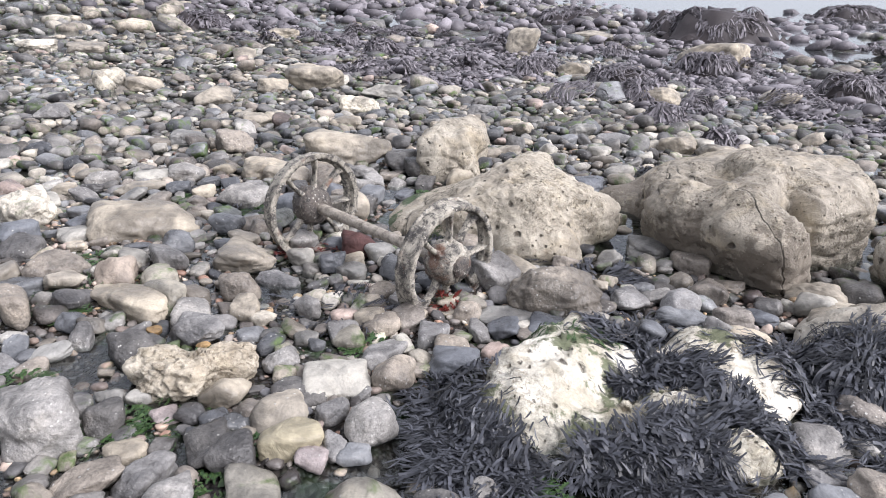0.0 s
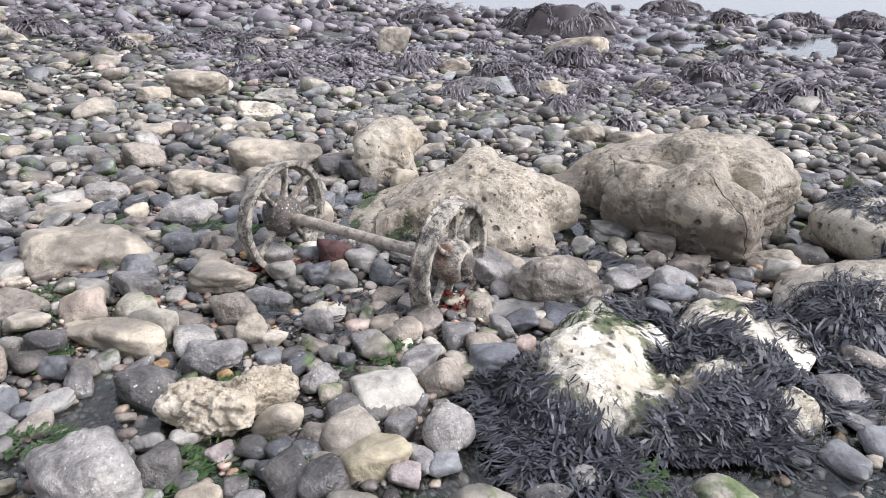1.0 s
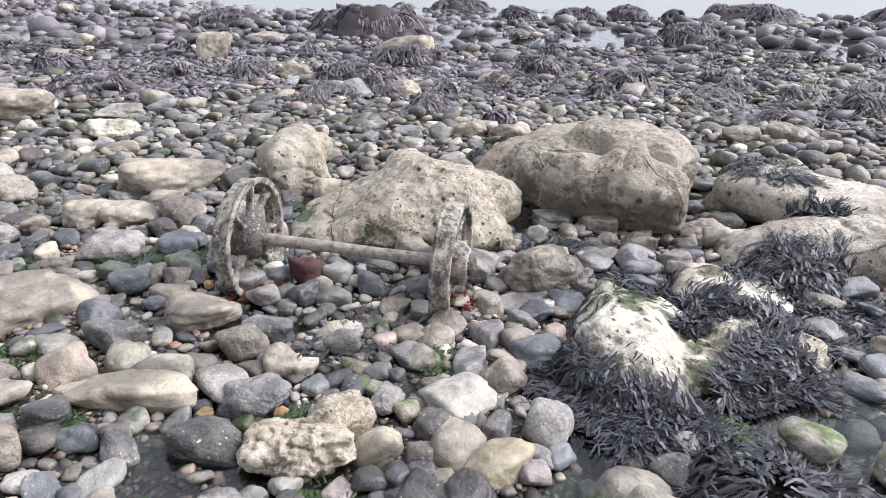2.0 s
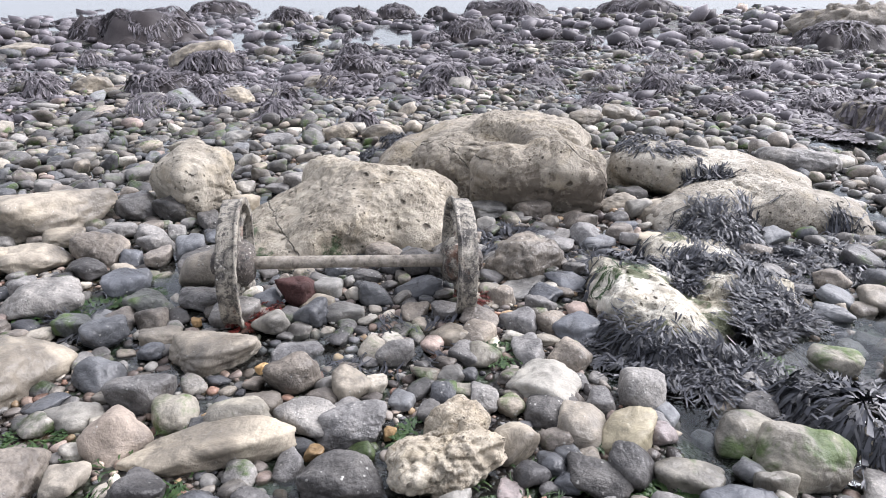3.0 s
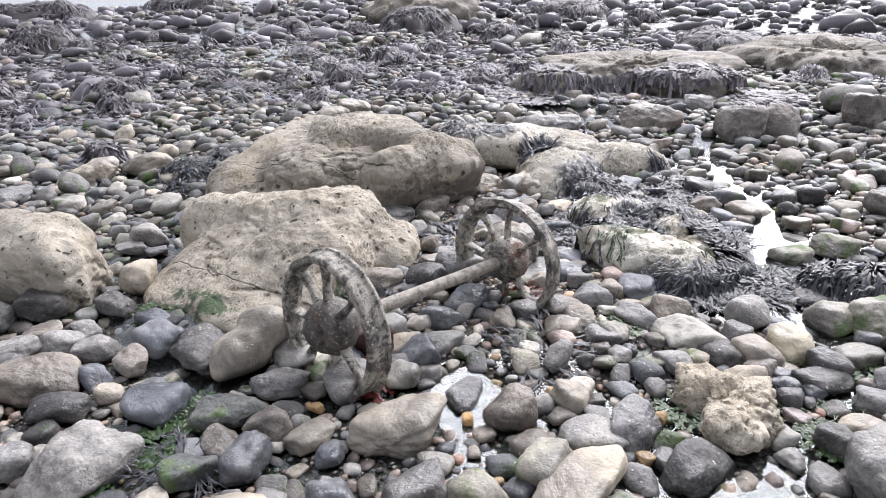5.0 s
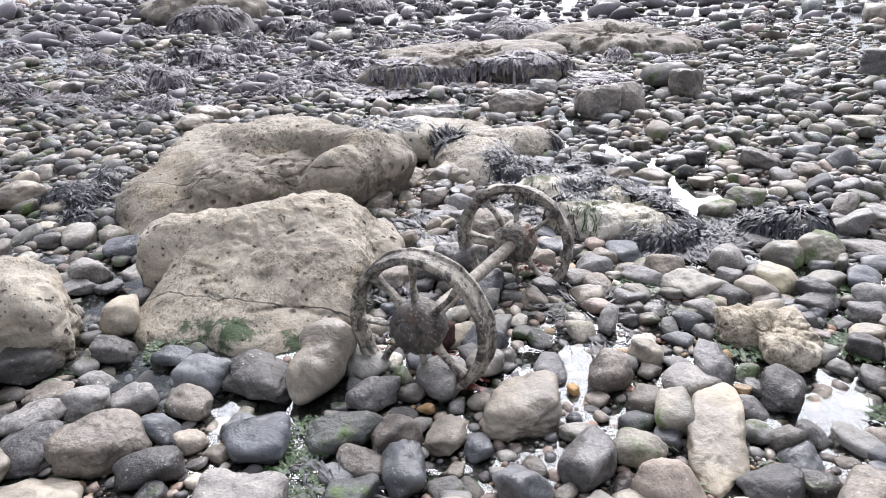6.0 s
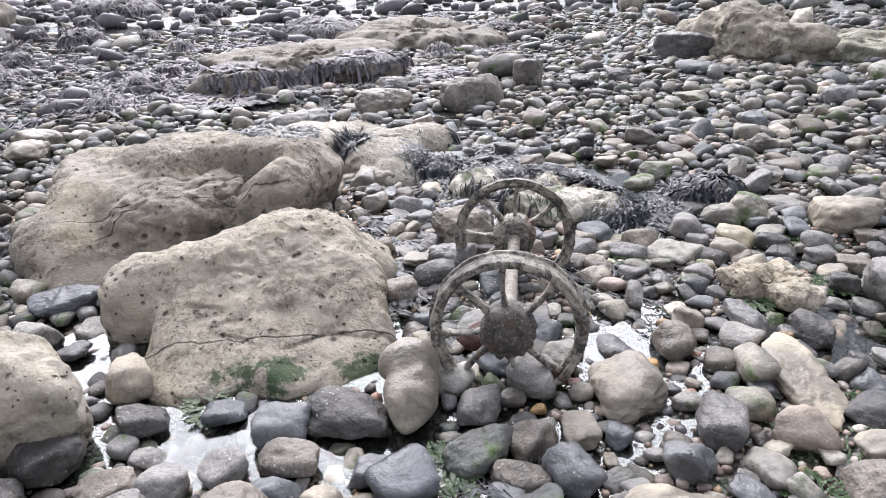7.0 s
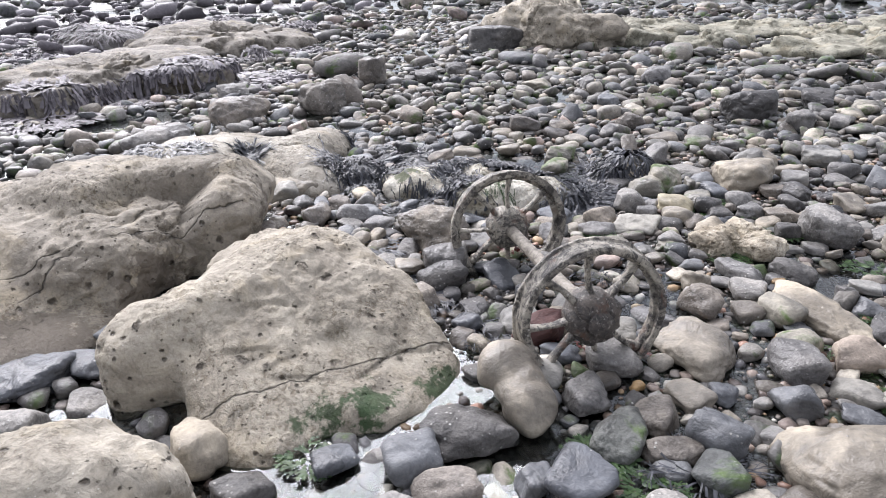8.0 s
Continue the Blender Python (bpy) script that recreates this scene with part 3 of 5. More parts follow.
slab = tagged(boulder("rock_slab", [
    ((6.7, 1.3, 0.24), (0.9, 1.6, 0.1), 12, 0, 5.0),
    ((6.8, 1.2, 0.08), (0.9, 1.5, 0.18), 16, 0, 4.0),
    ((6.2, 0.7, 0.1), (0.75, 0.7, 0.22), 0, 0, 3.5),
    ((6.3, 2.3, 0.08), (0.6, 0.6, 0.2), 30, 0, 3.5),
], LIMESTONE_FAR, 6, 0.11, 0.07, 51, centre=(6.6, 1.3, 0.1), pit_scale=3.2, busy=1.1, facets=6), "flat layered rock slab with weed hanging off its edge", "rock", "beach boulders")
far_a = tagged(boulder("boulder", [
    ((3.9, -4.6, 0.15), (1.2, 0.7, 0.5), -20, 0, 2.8),
    ((3.0, -4.5, 0.1), (0.7, 0.5, 0.35), 10, 0, 2.6),
], LIMESTONE, 6, 0.1, 0.07, 61, pit_scale=3, busy=1.2, facets=5), "broad tan limestone outcrop rising from the shingle", "boulder", "beach boulders")
far_b = tagged(boulder("boulder", [((18.6, 5.4, 0.3), (1.5, 1.9, 0.5), 10, 0, 2.8)], LIMESTONE_FAR, 5, 0.2, 0.1, 71, pit_scale=2, facets=7),
               "distant brown rock with dark weed at its foot", "boulder", "beach boulders")
coral = tagged(boulder("pitted_rock", [
    ((-1.02, 2.31, 0.05), (0.18, 0.12, 0.06), -28, -6, 3.0),
    ((-1.0, 2.31, 0.0), (0.14, 0.12, 0.1), -20, 0, 3.0),
    ((-0.86, 2.41, 0.01), (0.12, 0.1, 0.09), 10, 0, 2.8),
], PITTED, 6, 0.028, 0.034, 81, centre=(-0.96, 2.34, 0.02), blend=8.0, pit_scale=13, keep=0.75, facets=5, busy=3.4), "knobbly whitish rock riddled with deep pits", "rock")
peanut = tagged(boulder("waisted_cobble", [
    ((-0.58, 4.19, 0.11), (0.11, 0.11, 0.1), 30, 0, 2.4),
    ((-0.66, 4.24, 0.08), (0.1, 0.1, 0.09), 30, 0, 2.4),
    ((-0.71, 4.27, 0.05), (0.1, 0.12, 0.1), 70, 0, 2.4),
], STONE["tan"], 5, 0.006, 0.0, 91, blend=7.0, facets=5, busy=2.0), "tan cobble pinched in at its waist, leaning on the boulder", "stone")
outcrop = tagged(boulder("outcrop", [
    ((8.6, -1.6, 0.0), (1.3, 0.8, 0.25), 30, 0, 3.5),
    ((9.6, -2.4, 0.0), (1.2, 0.9, 0.3), 10, 0, 3.0),
    ((8.0, -2.6, -0.02), (0.9, 0.6, 0.22), -20, 0, 3.0),
], LIMESTONE_FAR, 6, 0.13, 0.09, 57, pit_scale=3, busy=1.5), "low broken shelf of pale rock in the shingle", "rock", "beach boulders")
SHELVES = []
layers = random.Random(14)
for k in range(17):
    sx, sy = -3.4 + 1.15 * (k % 7) + layers.uniform(-0.3, 0.3), -5.3 - 1.5 * (k // 7) + layers.uniform(-0.35, 0.35)
    long, wide, yaw = layers.uniform(0.55, 0.95), layers.uniform(0.4, 0.65), layers.uniform(-30, 40)
    SHELVES.append(tagged(boulder("flat_rock", [
        ((sx, sy, 0.02), (long, wide, 0.12), yaw, layers.uniform(-5, 5), 4.0),
        ((sx + layers.uniform(-0.2, 0.2), sy + layers.uniform(-0.2, 0.2), 0.1), (0.6 * long, 0.6 * wide, 0.09), yaw + 25, layers.uniform(-8, 8), 4.0),
    ], SHELF, 5, 0.07, 0.05, 200 + k, centre=(sx, sy, -0.05), pit_scale=3.2, busy=1.6, facets=5), "broken greenish-tan flat rock among beach stones", "rock", "flat rocks"))
ROCKS = SHELVES + [outcrop, boulder_a, boulder_b, boulder_c, boulder_d, mound, slab, far_a, far_b, coral, peanut]

# ---- the old iron wheelset ----
HUB_A, HUB_B = Vector((0.023, 3.138, 0.194)), Vector((-0.761, 3.842, 0.233))
RADIUS, TREAD = 0.298, 0.09


def lathe(profile, steps=64, wobble=0.0, seed=0, closed=True):
    """A solid of revolution about x from (along, radius) pairs, with rusted-away unevenness."""
    bm = bmesh.new()
    rings = []
    for i in range(steps):
        a = 2 * math.pi * i / steps
        ring = []
        for j, (x, r) in enumerate(profile):
            w = wobble * (noise.noise((math.cos(a) * 5 + seed, math.sin(a) * 5, x * 40 + j * 0.4)) + 0.6 * noise.noise((math.cos(a) * 17, math.sin(a) * 17 + seed, x * 60)))
            ring.append(bm.verts.new((x + 0.6 * w, (r + w) * math.cos(a), (r + w) * math.sin(a))))
        rings.append(ring)
    m = len(profile)
    for i in range(steps):
        p, q = rings[i], rings[(i + 1) % steps]
        for j in range(m if closed else m - 1):
            k = (j + 1) % m
            bm.faces.new((p[j], p[k], q[k], q[j]))
    if not closed:
        bm.faces.new([r[0] for r in rings])
        bm.faces.new([r[-1] for r in reversed(rings)])
    bmesh.ops.recalc_face_normals(bm, faces=bm.faces)
    return bm


def spoke_mesh(along, angle, inner, outer, wide, thick, curve, seed):
    """A flat cast spoke, broad along the axle at the hub and narrow at the rim."""
    bm = bmesh.new()
    rows = []
    n = 9
    for i in range(n):
        s = i / (n - 1)
        r = inner + (outer - inner) * s
        w = wide * (1 - 0.35 * math.sin(math.pi * s)) / 2
        t = thick * (1.25 - 0.5 * math.sin(math.pi * s)) / 2
        off = curve * math.sin(math.pi * s)
        jig = 0.003 * noise.noise((s * 6, seed, 0.3))
        ring = []
        for du, dv in ((-1, -0.6), (-0.6, -1), (0.6, -1), (1, -0.6), (1, 0.6), (0.6, 1), (-0.6, 1), (-1, 0.6)):
            u, v = dv * w + jig, du * t + off + jig
            ring.append(bm.verts.new((along + u, r * math.cos(angle) - v * math.sin(angle), r * math.sin(angle) + v * math.cos(angle))))
        rows.append(ring)
    for p, q in zip(rows, rows[1:]):
        for j in range(8):
            bm.faces.new((p[j], p[(j + 1) % 8], q[(j + 1) % 8], q[j]))
    bm.faces.new(rows[0])
    bm.faces.new(rows[-1])
    bmesh.ops.recalc_face_normals(bm, faces=bm.faces)
    return bm


def wheelset():
    axis = (HUB_B - HUB_A)
    length = axis.length
    base = new("wheelset")
    base.matrix_world = Matrix.Translation(HUB_A) @ axis.to_track_quat("X", "Z").to_matrix().to_4x4()
    tagged(base, "rusted iron axle with two spoked wheels half sunk in shingle", "wheelset")
    part("axle", lathe([(0.02, 0.034), (0.1, 0.031), (length * 0.3, 0.029), (length * 0.6, 0.029), (length - 0.1, 0.032), (length - 0.02, 0.034)], 24, 0.004, 5, False), IRON_AXLE, base, "straight grey weathered iron axle")
    for side, x in ((-1, 0.0), (1, length)):
        w, r = TREAD / 2, RADIUS
        inner = -side
        bend = [(-1.0, -0.03), (-1.0, 0.0), (0.62, 0.003), (0.7, 0.013), (1.0, 0.014), (1.0, -0.02), (0.35, -0.024), (0.3, -0.04), (-0.3, -0.04), (-0.38, -0.026)]
        rim = []
        for k, (u, d) in enumerate(bend):
            for q, back in ((bend[k - 1], 0.9), (bend[(k + 1) % len(bend)], 0.9)):
                rim.append((x + inner * w * (u * back + q[0] * (1 - back)), r + d * back + q[1] * (1 - back)))
        wheel = part("wheel", lathe(rim, 128, 0.006, 3 + side), IRON, base, "spoked iron wheel crusted with barnacles and rust")
        hub = [(x - 0.085, 0.04), (x - 0.08, 0.08), (x - 0.05, 0.104), (x + 0.0, 0.112), (x + 0.05, 0.104), (x + 0.08, 0.08), (x + 0.085, 0.04)]
        part("hub", lathe(hub, 48, 0.012, 9 + side, False), IRON_HUB if side > 0 else IRON, wheel, "thick drum-shaped hub caked with rust")
        cap = [(x + side * 0.065, 0.03), (x + side * 0.07, 0.058), (x + side * 0.105, 0.052), (x + side * 0.115, 0.03)]
        part("axle_end", lathe(cap, 32, 0.006, 15 + side, False), IRON_HUB, wheel, "stub of the axle")
        for k in range(8):
            if (side, k) in ((-1, 6), (1, 6)):
                continue
            a = radians(90 + 45 * k + (4 if side > 0 else -3))
            part("spoke", spoke_mesh(x, a, 0.085, RADIUS - 0.03, 0.055, (0.022, 0.03, 0.018, 0.028)[k % 4], 0.01 * (-1) ** k, k + side), IRON, wheel)


wheelset()

# ---- loose stones ----
WORDS = {"tan": "tan limestone", "grey": "grey", "dark": "dark grey", "blue": "blue-grey", "pale": "pale", "pink": "pinkish", "brown": "brown", "yellow": "pale yellow limestone",
         "green": "green-slimed", "darkgreen": "dark green-stained", "chalk": "chalky white pitted", "rough": "rough pitted brown", "red": "brick-red", "rust": "dark rust-red",
         "redbrown": "reddish brown", "orange": "bright orange"}
TAKEN = []
count = [0]


def cobble(colour, x, y, z, a, b, c, yaw, blunt=None, tip=0):
    """A single stone of half sizes a, b, c, turned by yaw, lying in the shingle."""
    count[0] += 1
    seed = 100 + count[0]
    hard = blunt or (7.0, 9.0, 11.0, 15.0, 8.0)[seed % 5]
    if colour in ("chalk", "rough"):
        hard = 6.0
    v, f = pebble_shape(5 if a > 0.13 else 4, seed, 8 + seed % 5, hard, 0.14 if colour in ("chalk", "rough") else 0.08)
    v = v * np.array((a, b, c))
    v += v / np.linalg.norm(v, axis=1)[:, None] * (0.035 * min(a, 0.2) * fbm(v * 22 + seed, 3, seed))[:, None]
    ob = new("cobble", mesh_of("cobble", v, f, STONE[colour]))
    ob.matrix_world = pose(x, y, z, 0, tip, yaw)
    size = "large" if a > 0.17 else "small" if a < 0.065 else "fist-sized" if a < 0.09 else "broad"
    form = "flat" if c < 0.5 * b else "long" if a > 1.5 * b else "rounded"
    tagged(ob, f"{size} {form} {WORDS[colour]} stone lying on wet shingle", "stone", "beach cobbles")
    TAKEN.append((x, y, a, b, radians(yaw)))


cobble("dark", -1.28, 2.54, 0.015, 0.142, 0.082, 0.058, -39)
cobble("dark", -0.76, 1.92, 0.007, 0.106, 0.076, 0.046, -64)
cobble("blue", -0.90, 4.56, 0.006, 0.064, 0.061, 0.043, 46)
cobble("blue", -0.79, 2.07, 0.003, 0.055, 0.055, 0.039, 30)
cobble("blue", -1.33, 4.04, 0.023, 0.101, 0.074, 0.071, -10)
cobble("brown", -0.69, 4.75, 0.011, 0.110, 0.073, 0.051, 55)
cobble("grey", -1.46, 3.45, 0.025, 0.107, 0.095, 0.076, -65)
cobble("pink", -0.41, 1.88, 0.006, 0.062, 0.060, 0.043, -78)
cobble("blue", -0.28, 1.92, -0.001, 0.061, 0.052, 0.031, 8)
cobble("green", -0.56, 1.72, 0.009, 0.116, 0.082, 0.049, -72)
cobble("dark", -0.67, 1.85, 0.019, 0.082, 0.081, 0.065, 20)
cobble("blue", -1.51, 3.70, 0.023, 0.090, 0.079, 0.072, 32)
cobble("yellow", -0.50, 1.96, 0.018, 0.110, 0.091, 0.064, 14)
cobble("grey", -0.23, 2.04, 0.027, 0.098, 0.094, 0.079, -84)
cobble("blue", -0.52, 4.70, 0.022, 0.102, 0.088, 0.071, 56)
cobble("brown", -1.08, 1.74, 0.004, 0.109, 0.065, 0.039, 32)
cobble("grey", -1.08, 2.71, 0.015, 0.133, 0.083, 0.058, -40)
cobble("tan", -1.48, 2.98, 0.018, 0.285, 0.1, 0.064, -30, 6.0)
cobble("green", -1.44, 3.25, 0.014, 0.096, 0.081, 0.057, 57)
cobble("grey", -1.14, 2.86, 0.010, 0.119, 0.085, 0.051, -84)
cobble("brown", -1.11, 4.02, 0.016, 0.095, 0.074, 0.059, 80)
cobble("dark", -0.59, 4.47, 0.020, 0.172, 0.111, 0.067, 50)
cobble("tan", -1.83, 4.0, 0.05, 0.32, 0.23, 0.115, 25, 6.0)
cobble("darkgreen", -1.05, 4.19, 0.013, 0.146, 0.092, 0.055, 85)
cobble("blue", -1.03, 4.49, 0.019, 0.118, 0.109, 0.066, -87)
cobble("grey", -0.38, 2.12, 0.008, 0.063, 0.058, 0.047, 10)
cobble("green", -0.27, 1.46, 0.030, 0.145, 0.119, 0.083, -81)
cobble("blue", -0.82, 1.99, 0.000, 0.051, 0.048, 0.034, 22)
cobble("dark", -1.06, 4.85, 0.016, 0.113, 0.075, 0.060, -77)
cobble("blue", -0.71, 2.06, 0.000, 0.053, 0.048, 0.034, 19)
cobble("blue", -0.29, 4.83, 0.001, 0.085, 0.059, 0.035, 63)
cobble("dark", -0.15, 5.10, 0.011, 0.097, 0.073, 0.051, 71)
cobble("grey", -0.35, 1.94, 0.001, 0.074, 0.050, 0.035, -68)
cobble("blue", -1.27, 3.76, 0.001, 0.056, 0.051, 0.036, -60)
cobble("green", -1.32, 3.03, 0.022, 0.115, 0.082, 0.069, -36)
cobble("dark", -0.53, 2.25, 0.008, 0.110, 0.093, 0.046, 13)
cobble("pink", -0.98, 2.10, -0.005, 0.051, 0.041, 0.025, 25)
cobble("dark", -1.16, 2.03, 0.015, 0.073, 0.065, 0.059, 30)
cobble("brown", -0.18, 2.37, 0.022, 0.089, 0.088, 0.070, 4)
cobble("grey", -1.36, 1.98, 0.053, 0.162, 0.124, 0.122, -56)
cobble("brown", -0.89, 5.03, 0.037, 0.160, 0.119, 0.096, -73)
cobble("pale", -0.40, 2.35, 0.017, 0.139, 0.132, 0.062, -80)
cobble("darkgreen", -1.36, 4.22, 0.013, 0.098, 0.078, 0.054, -49)
cobble("brown", -1.01, 3.13, 0.028, 0.114, 0.090, 0.081, -35)
cobble("grey", -0.92, 1.77, 0.008, 0.098, 0.068, 0.047, 69)
cobble("pale", -1.69, 3.50, 0.006, 0.106, 0.073, 0.044, -17)
cobble("pale", -1.12, 2.21, 0.001, 0.049, 0.047, 0.034, -63)
cobble("pale", -1.22, 2.21, -0.005, 0.055, 0.041, 0.024, 29)
cobble("pale", -0.78, 3.57, 0.017, 0.079, 0.076, 0.061, -69)
cobble("brown", 0.05, 2.62, 0.014, 0.075, 0.071, 0.056, -1)
cobble("redbrown", -1.67, 3.26, 0.032, 0.109, 0.104, 0.087, -79)
cobble("grey", -0.60, 4.95, 0.018, 0.090, 0.088, 0.063, 13)
cobble("green", -0.64, 2.56, 0.000, 0.053, 0.048, 0.034, 14)
cobble("green", -0.40, 2.67, 0.011, 0.074, 0.073, 0.051, -81)
cobble("tan", -1.10, 3.53, 0.021, 0.187, 0.138, 0.069, -29)
cobble("grey", -0.55, 5.14, 0.015, 0.096, 0.084, 0.059, -73)
cobble("pale", -0.58, 2.67, 0.002, 0.055, 0.052, 0.036, 12)
cobble("grey", 0.17, 2.75, 0.010, 0.072, 0.050, 0.051, 86)
cobble("brown", -0.27, 2.80, 0.011, 0.089, 0.074, 0.052, 5)
cobble("pale", -0.36, 3.70, 0.012, 0.089, 0.088, 0.053, 41)
cobble("blue", 0.28, 2.81, 0.006, 0.085, 0.077, 0.043, 84)
cobble("tan", -0.33, 2.88, 0.006, 0.097, 0.073, 0.044, -85)
cobble("brown", 0.12, 2.95, 0.016, 0.075, 0.073, 0.060, 88)
cobble("green", 0.53, 1.55, 0.013, 0.104, 0.092, 0.055, -82)
cobble("pale", 0.34, 2.97, -0.003, 0.167, 0.112, 0.028, -6)
cobble("pale", -0.47, 3.44, 0.002, 0.101, 0.075, 0.037, -40)
cobble("rough", 0.54, 3.10, 0.060, 0.243, 0.167, 0.134, -10)
cobble("dark", -0.18, 5.41, 0.034, 0.138, 0.129, 0.090, -71)
cobble("blue", -0.27, 3.44, 0.016, 0.091, 0.075, 0.060, -43)
cobble("grey", -0.03, 2.72, 0.014, 0.097, 0.071, 0.057, -89)
cobble("blue", 1.15, 2.98, 0.006, 0.134, 0.086, 0.043, -21)
cobble("dark", 0.16, 3.55, 0.033, 0.123, 0.098, 0.088, 46)
cobble("brown", 1.38, 2.97, 0.010, 0.097, 0.070, 0.049, -25)
cobble("tan", 0.10, 5.09, 0.035, 0.102, 0.096, 0.092, 13)
cobble("blue", 1.08, 5.15, 0.020, 0.192, 0.133, 0.067, 79)
cobble("brown", -1.92, 2.81, 0.042, 0.129, 0.063, 0.103, -56)
cobble("tan", 1.87, 2.89, 0.033, 0.180, 0.148, 0.089, -33)
cobble("grey", 0.26, 3.38, 0.037, 0.153, 0.120, 0.096, -50)
cobble("grey", 1.60, 3.10, 0.012, 0.069, 0.066, 0.053, -27)
cobble("brown", 1.35, 3.23, 0.024, 0.100, 0.091, 0.073, -23)
cobble("grey", -1.39, 4.58, 0.031, 0.193, 0.142, 0.085, -17)
cobble("red", 0.68, 3.70, 0.005, 0.069, 0.052, 0.042, -10)
cobble("rust", -0.48, 3.74, 0.027, 0.102, 0.098, 0.078, 7)
cobble("tan", 1.92, 3.26, 0.016, 0.151, 0.087, 0.061, -30)
cobble("brown", -1.99, 3.31, 0.033, 0.165, 0.127, 0.089, 31)
cobble("brown", 1.38, 3.62, 0.018, 0.115, 0.091, 0.064, -21)
cobble("pale", 1.21, 3.84, 0.014, 0.133, 0.114, 0.057, -18)
cobble("green", 0.64, 1.27, 0.023, 0.132, 0.118, 0.071, 70)
cobble("tan", -1.19, 5.17, 0.027, 0.190, 0.131, 0.079, -17)
cobble("dark", -2.32, 3.57, 0.023, 0.125, 0.119, 0.071, 33)
cobble("pale", -2.15, 3.82, 0.010, 0.101, 0.099, 0.050, -61)
cobble("chalk", -2.58, 4.09, 0.059, 0.166, 0.164, 0.132, 32)
cobble("tan", -0.72, 1.21, 0.048, 0.200, 0.161, 0.113, 18)
cobble("tan", -2.14, 4.75, 0.014, 0.186, 0.094, 0.056, 24)
cobble("tan", -1.40, 5.32, 0.037, 0.188, 0.157, 0.094, 15)
cobble("grey", -0.35, 5.62, 0.039, 0.151, 0.123, 0.098, 4)
cobble("tan", -0.83, 5.84, 0.076, 0.365, 0.267, 0.160, 8)
cobble("brown", 1.28, 0.63, 0.039, 0.150, 0.123, 0.098, 34)
cobble("brown", -1.88, 6.11, 0.050, 0.170, 0.145, 0.116, 17)
cobble("dark", 2.44, 5.65, 0.027, 0.190, 0.113, 0.079, -62)
cobble("tan", 2.41, 6.11, 0.044, 0.218, 0.133, 0.106, -58)
cobble("pale", -2.38, 6.35, 0.021, 0.169, 0.137, 0.068, 21)
cobble("tan", 2.15, 6.44, 0.042, 0.171, 0.130, 0.104, -18)
cobble("rough", 3.49, 0.89, 0.100, 0.237, 0.200, 0.200, 75)
cobble("dark", -0.28, -0.83, 0.075, 0.258, 0.197, 0.158, 16)
cobble("brown", 3.60, 0.51, 0.096, 0.195, 0.193, 0.193, 73)
cobble("brown", 3.97, 1.61, 0.073, 0.315, 0.193, 0.154, 82)
cobble("tan", -1.95, 7.17, 0.027, 0.145, 0.131, 0.079, 15)
cobble("chalk", -0.99, 7.99, 0.051, 0.241, 0.198, 0.119, 7)
cobble("grey", -4.09, 7.19, 0.036, 0.189, 0.156, 0.094, 30)
cobble("grey", 4.92, 0.89, 0.043, 0.166, 0.149, 0.104, 78)
cobble("tan", -2.71, 8.21, 0.058, 0.230, 0.185, 0.130, 18)
cobble("tan", -2.29, 9.30, 0.041, 0.204, 0.169, 0.102, 14)
cobble("tan", 2.76, 9.23, 0.056, 0.276, 0.210, 0.126, -17)
cobble("tan", -1.81, 9.74, 0.094, 0.405, 0.316, 0.190, 11)
cobble("tan", -3.91, 9.17, 0.045, 0.238, 0.179, 0.108, 23)
cobble("dark", 4.15, -3.67, 0.110, 0.457, 0.271, 0.217, 34)
cobble("tan", 2.04, 11.70, 0.062, 0.276, 0.172, 0.137, -10)
cobble("tan", 4.93, 13.41, 0.152, 0.679, 0.358, 0.287, -20)
cobble("tan", 1.52, 14.95, 0.171, 0.348, 0.319, 0.319, -6)
cobble("tan", 3.64, 18.62, 0.066, 0.540, 0.239, 0.143, -11)
cobble("grey", -0.63, 2.94, 0.020, 0.083, 0.045, 0.066, -30)
cobble("grey", -0.24, 2.54, 0.008, 0.109, 0.067, 0.047, 58)
cobble("grey", -0.43, 2.73, 0.009, 0.075, 0.070, 0.049, 30)
cobble("tan", -0.57, 2.09, 0.017, 0.106, 0.088, 0.061, 23)
cobble("grey", 1.16, 3.09, 0.023, 0.110, 0.089, 0.071, 51)
cobble("green", -0.44, 1.49, 0.012, 0.067, 0.037, 0.053, -68)
cobble("pale", 1.82, 3.06, 0.029, 0.103, 0.095, 0.082, -34)
cobble("brown", 1.83, 2.72, 0.038, 0.143, 0.120, 0.096, 52)
cobble("grey", -1.96, 5.15, 0.023, 0.140, 0.119, 0.071, 21)
cobble("pale", -2.18, 5.10, 0.012, 0.160, 0.105, 0.053, 23)
cobble("grey", -2.54, 4.99, 0.012, 0.125, 0.089, 0.053, 27)
cobble("brown", 0.52, 0.06, 0.031, 0.135, 0.105, 0.084, 25)
cobble("grey", 3.83, 2.62, 0.048, 0.335, 0.189, 0.113, -76)
cobble("grey", 1.65, 6.82, 0.016, 0.180, 0.120, 0.060, -14)
cobble("pale", 1.39, 7.12, 0.022, 0.144, 0.116, 0.070, -11)
cobble("tan", -1.04, 7.21, 0.022, 0.161, 0.118, 0.071, 8)
cobble("tan", 4.37, 4.95, 0.044, 0.185, 0.152, 0.106, -61)
cobble("grey", 0.40, 8.04, 0.027, 0.178, 0.131, 0.079, -3)
cobble("tan", 4.87, 4.79, 0.050, 0.207, 0.146, 0.117, -63)
cobble("grey", 0.59, -2.04, 0.025, 0.120, 0.093, 0.075, 19)
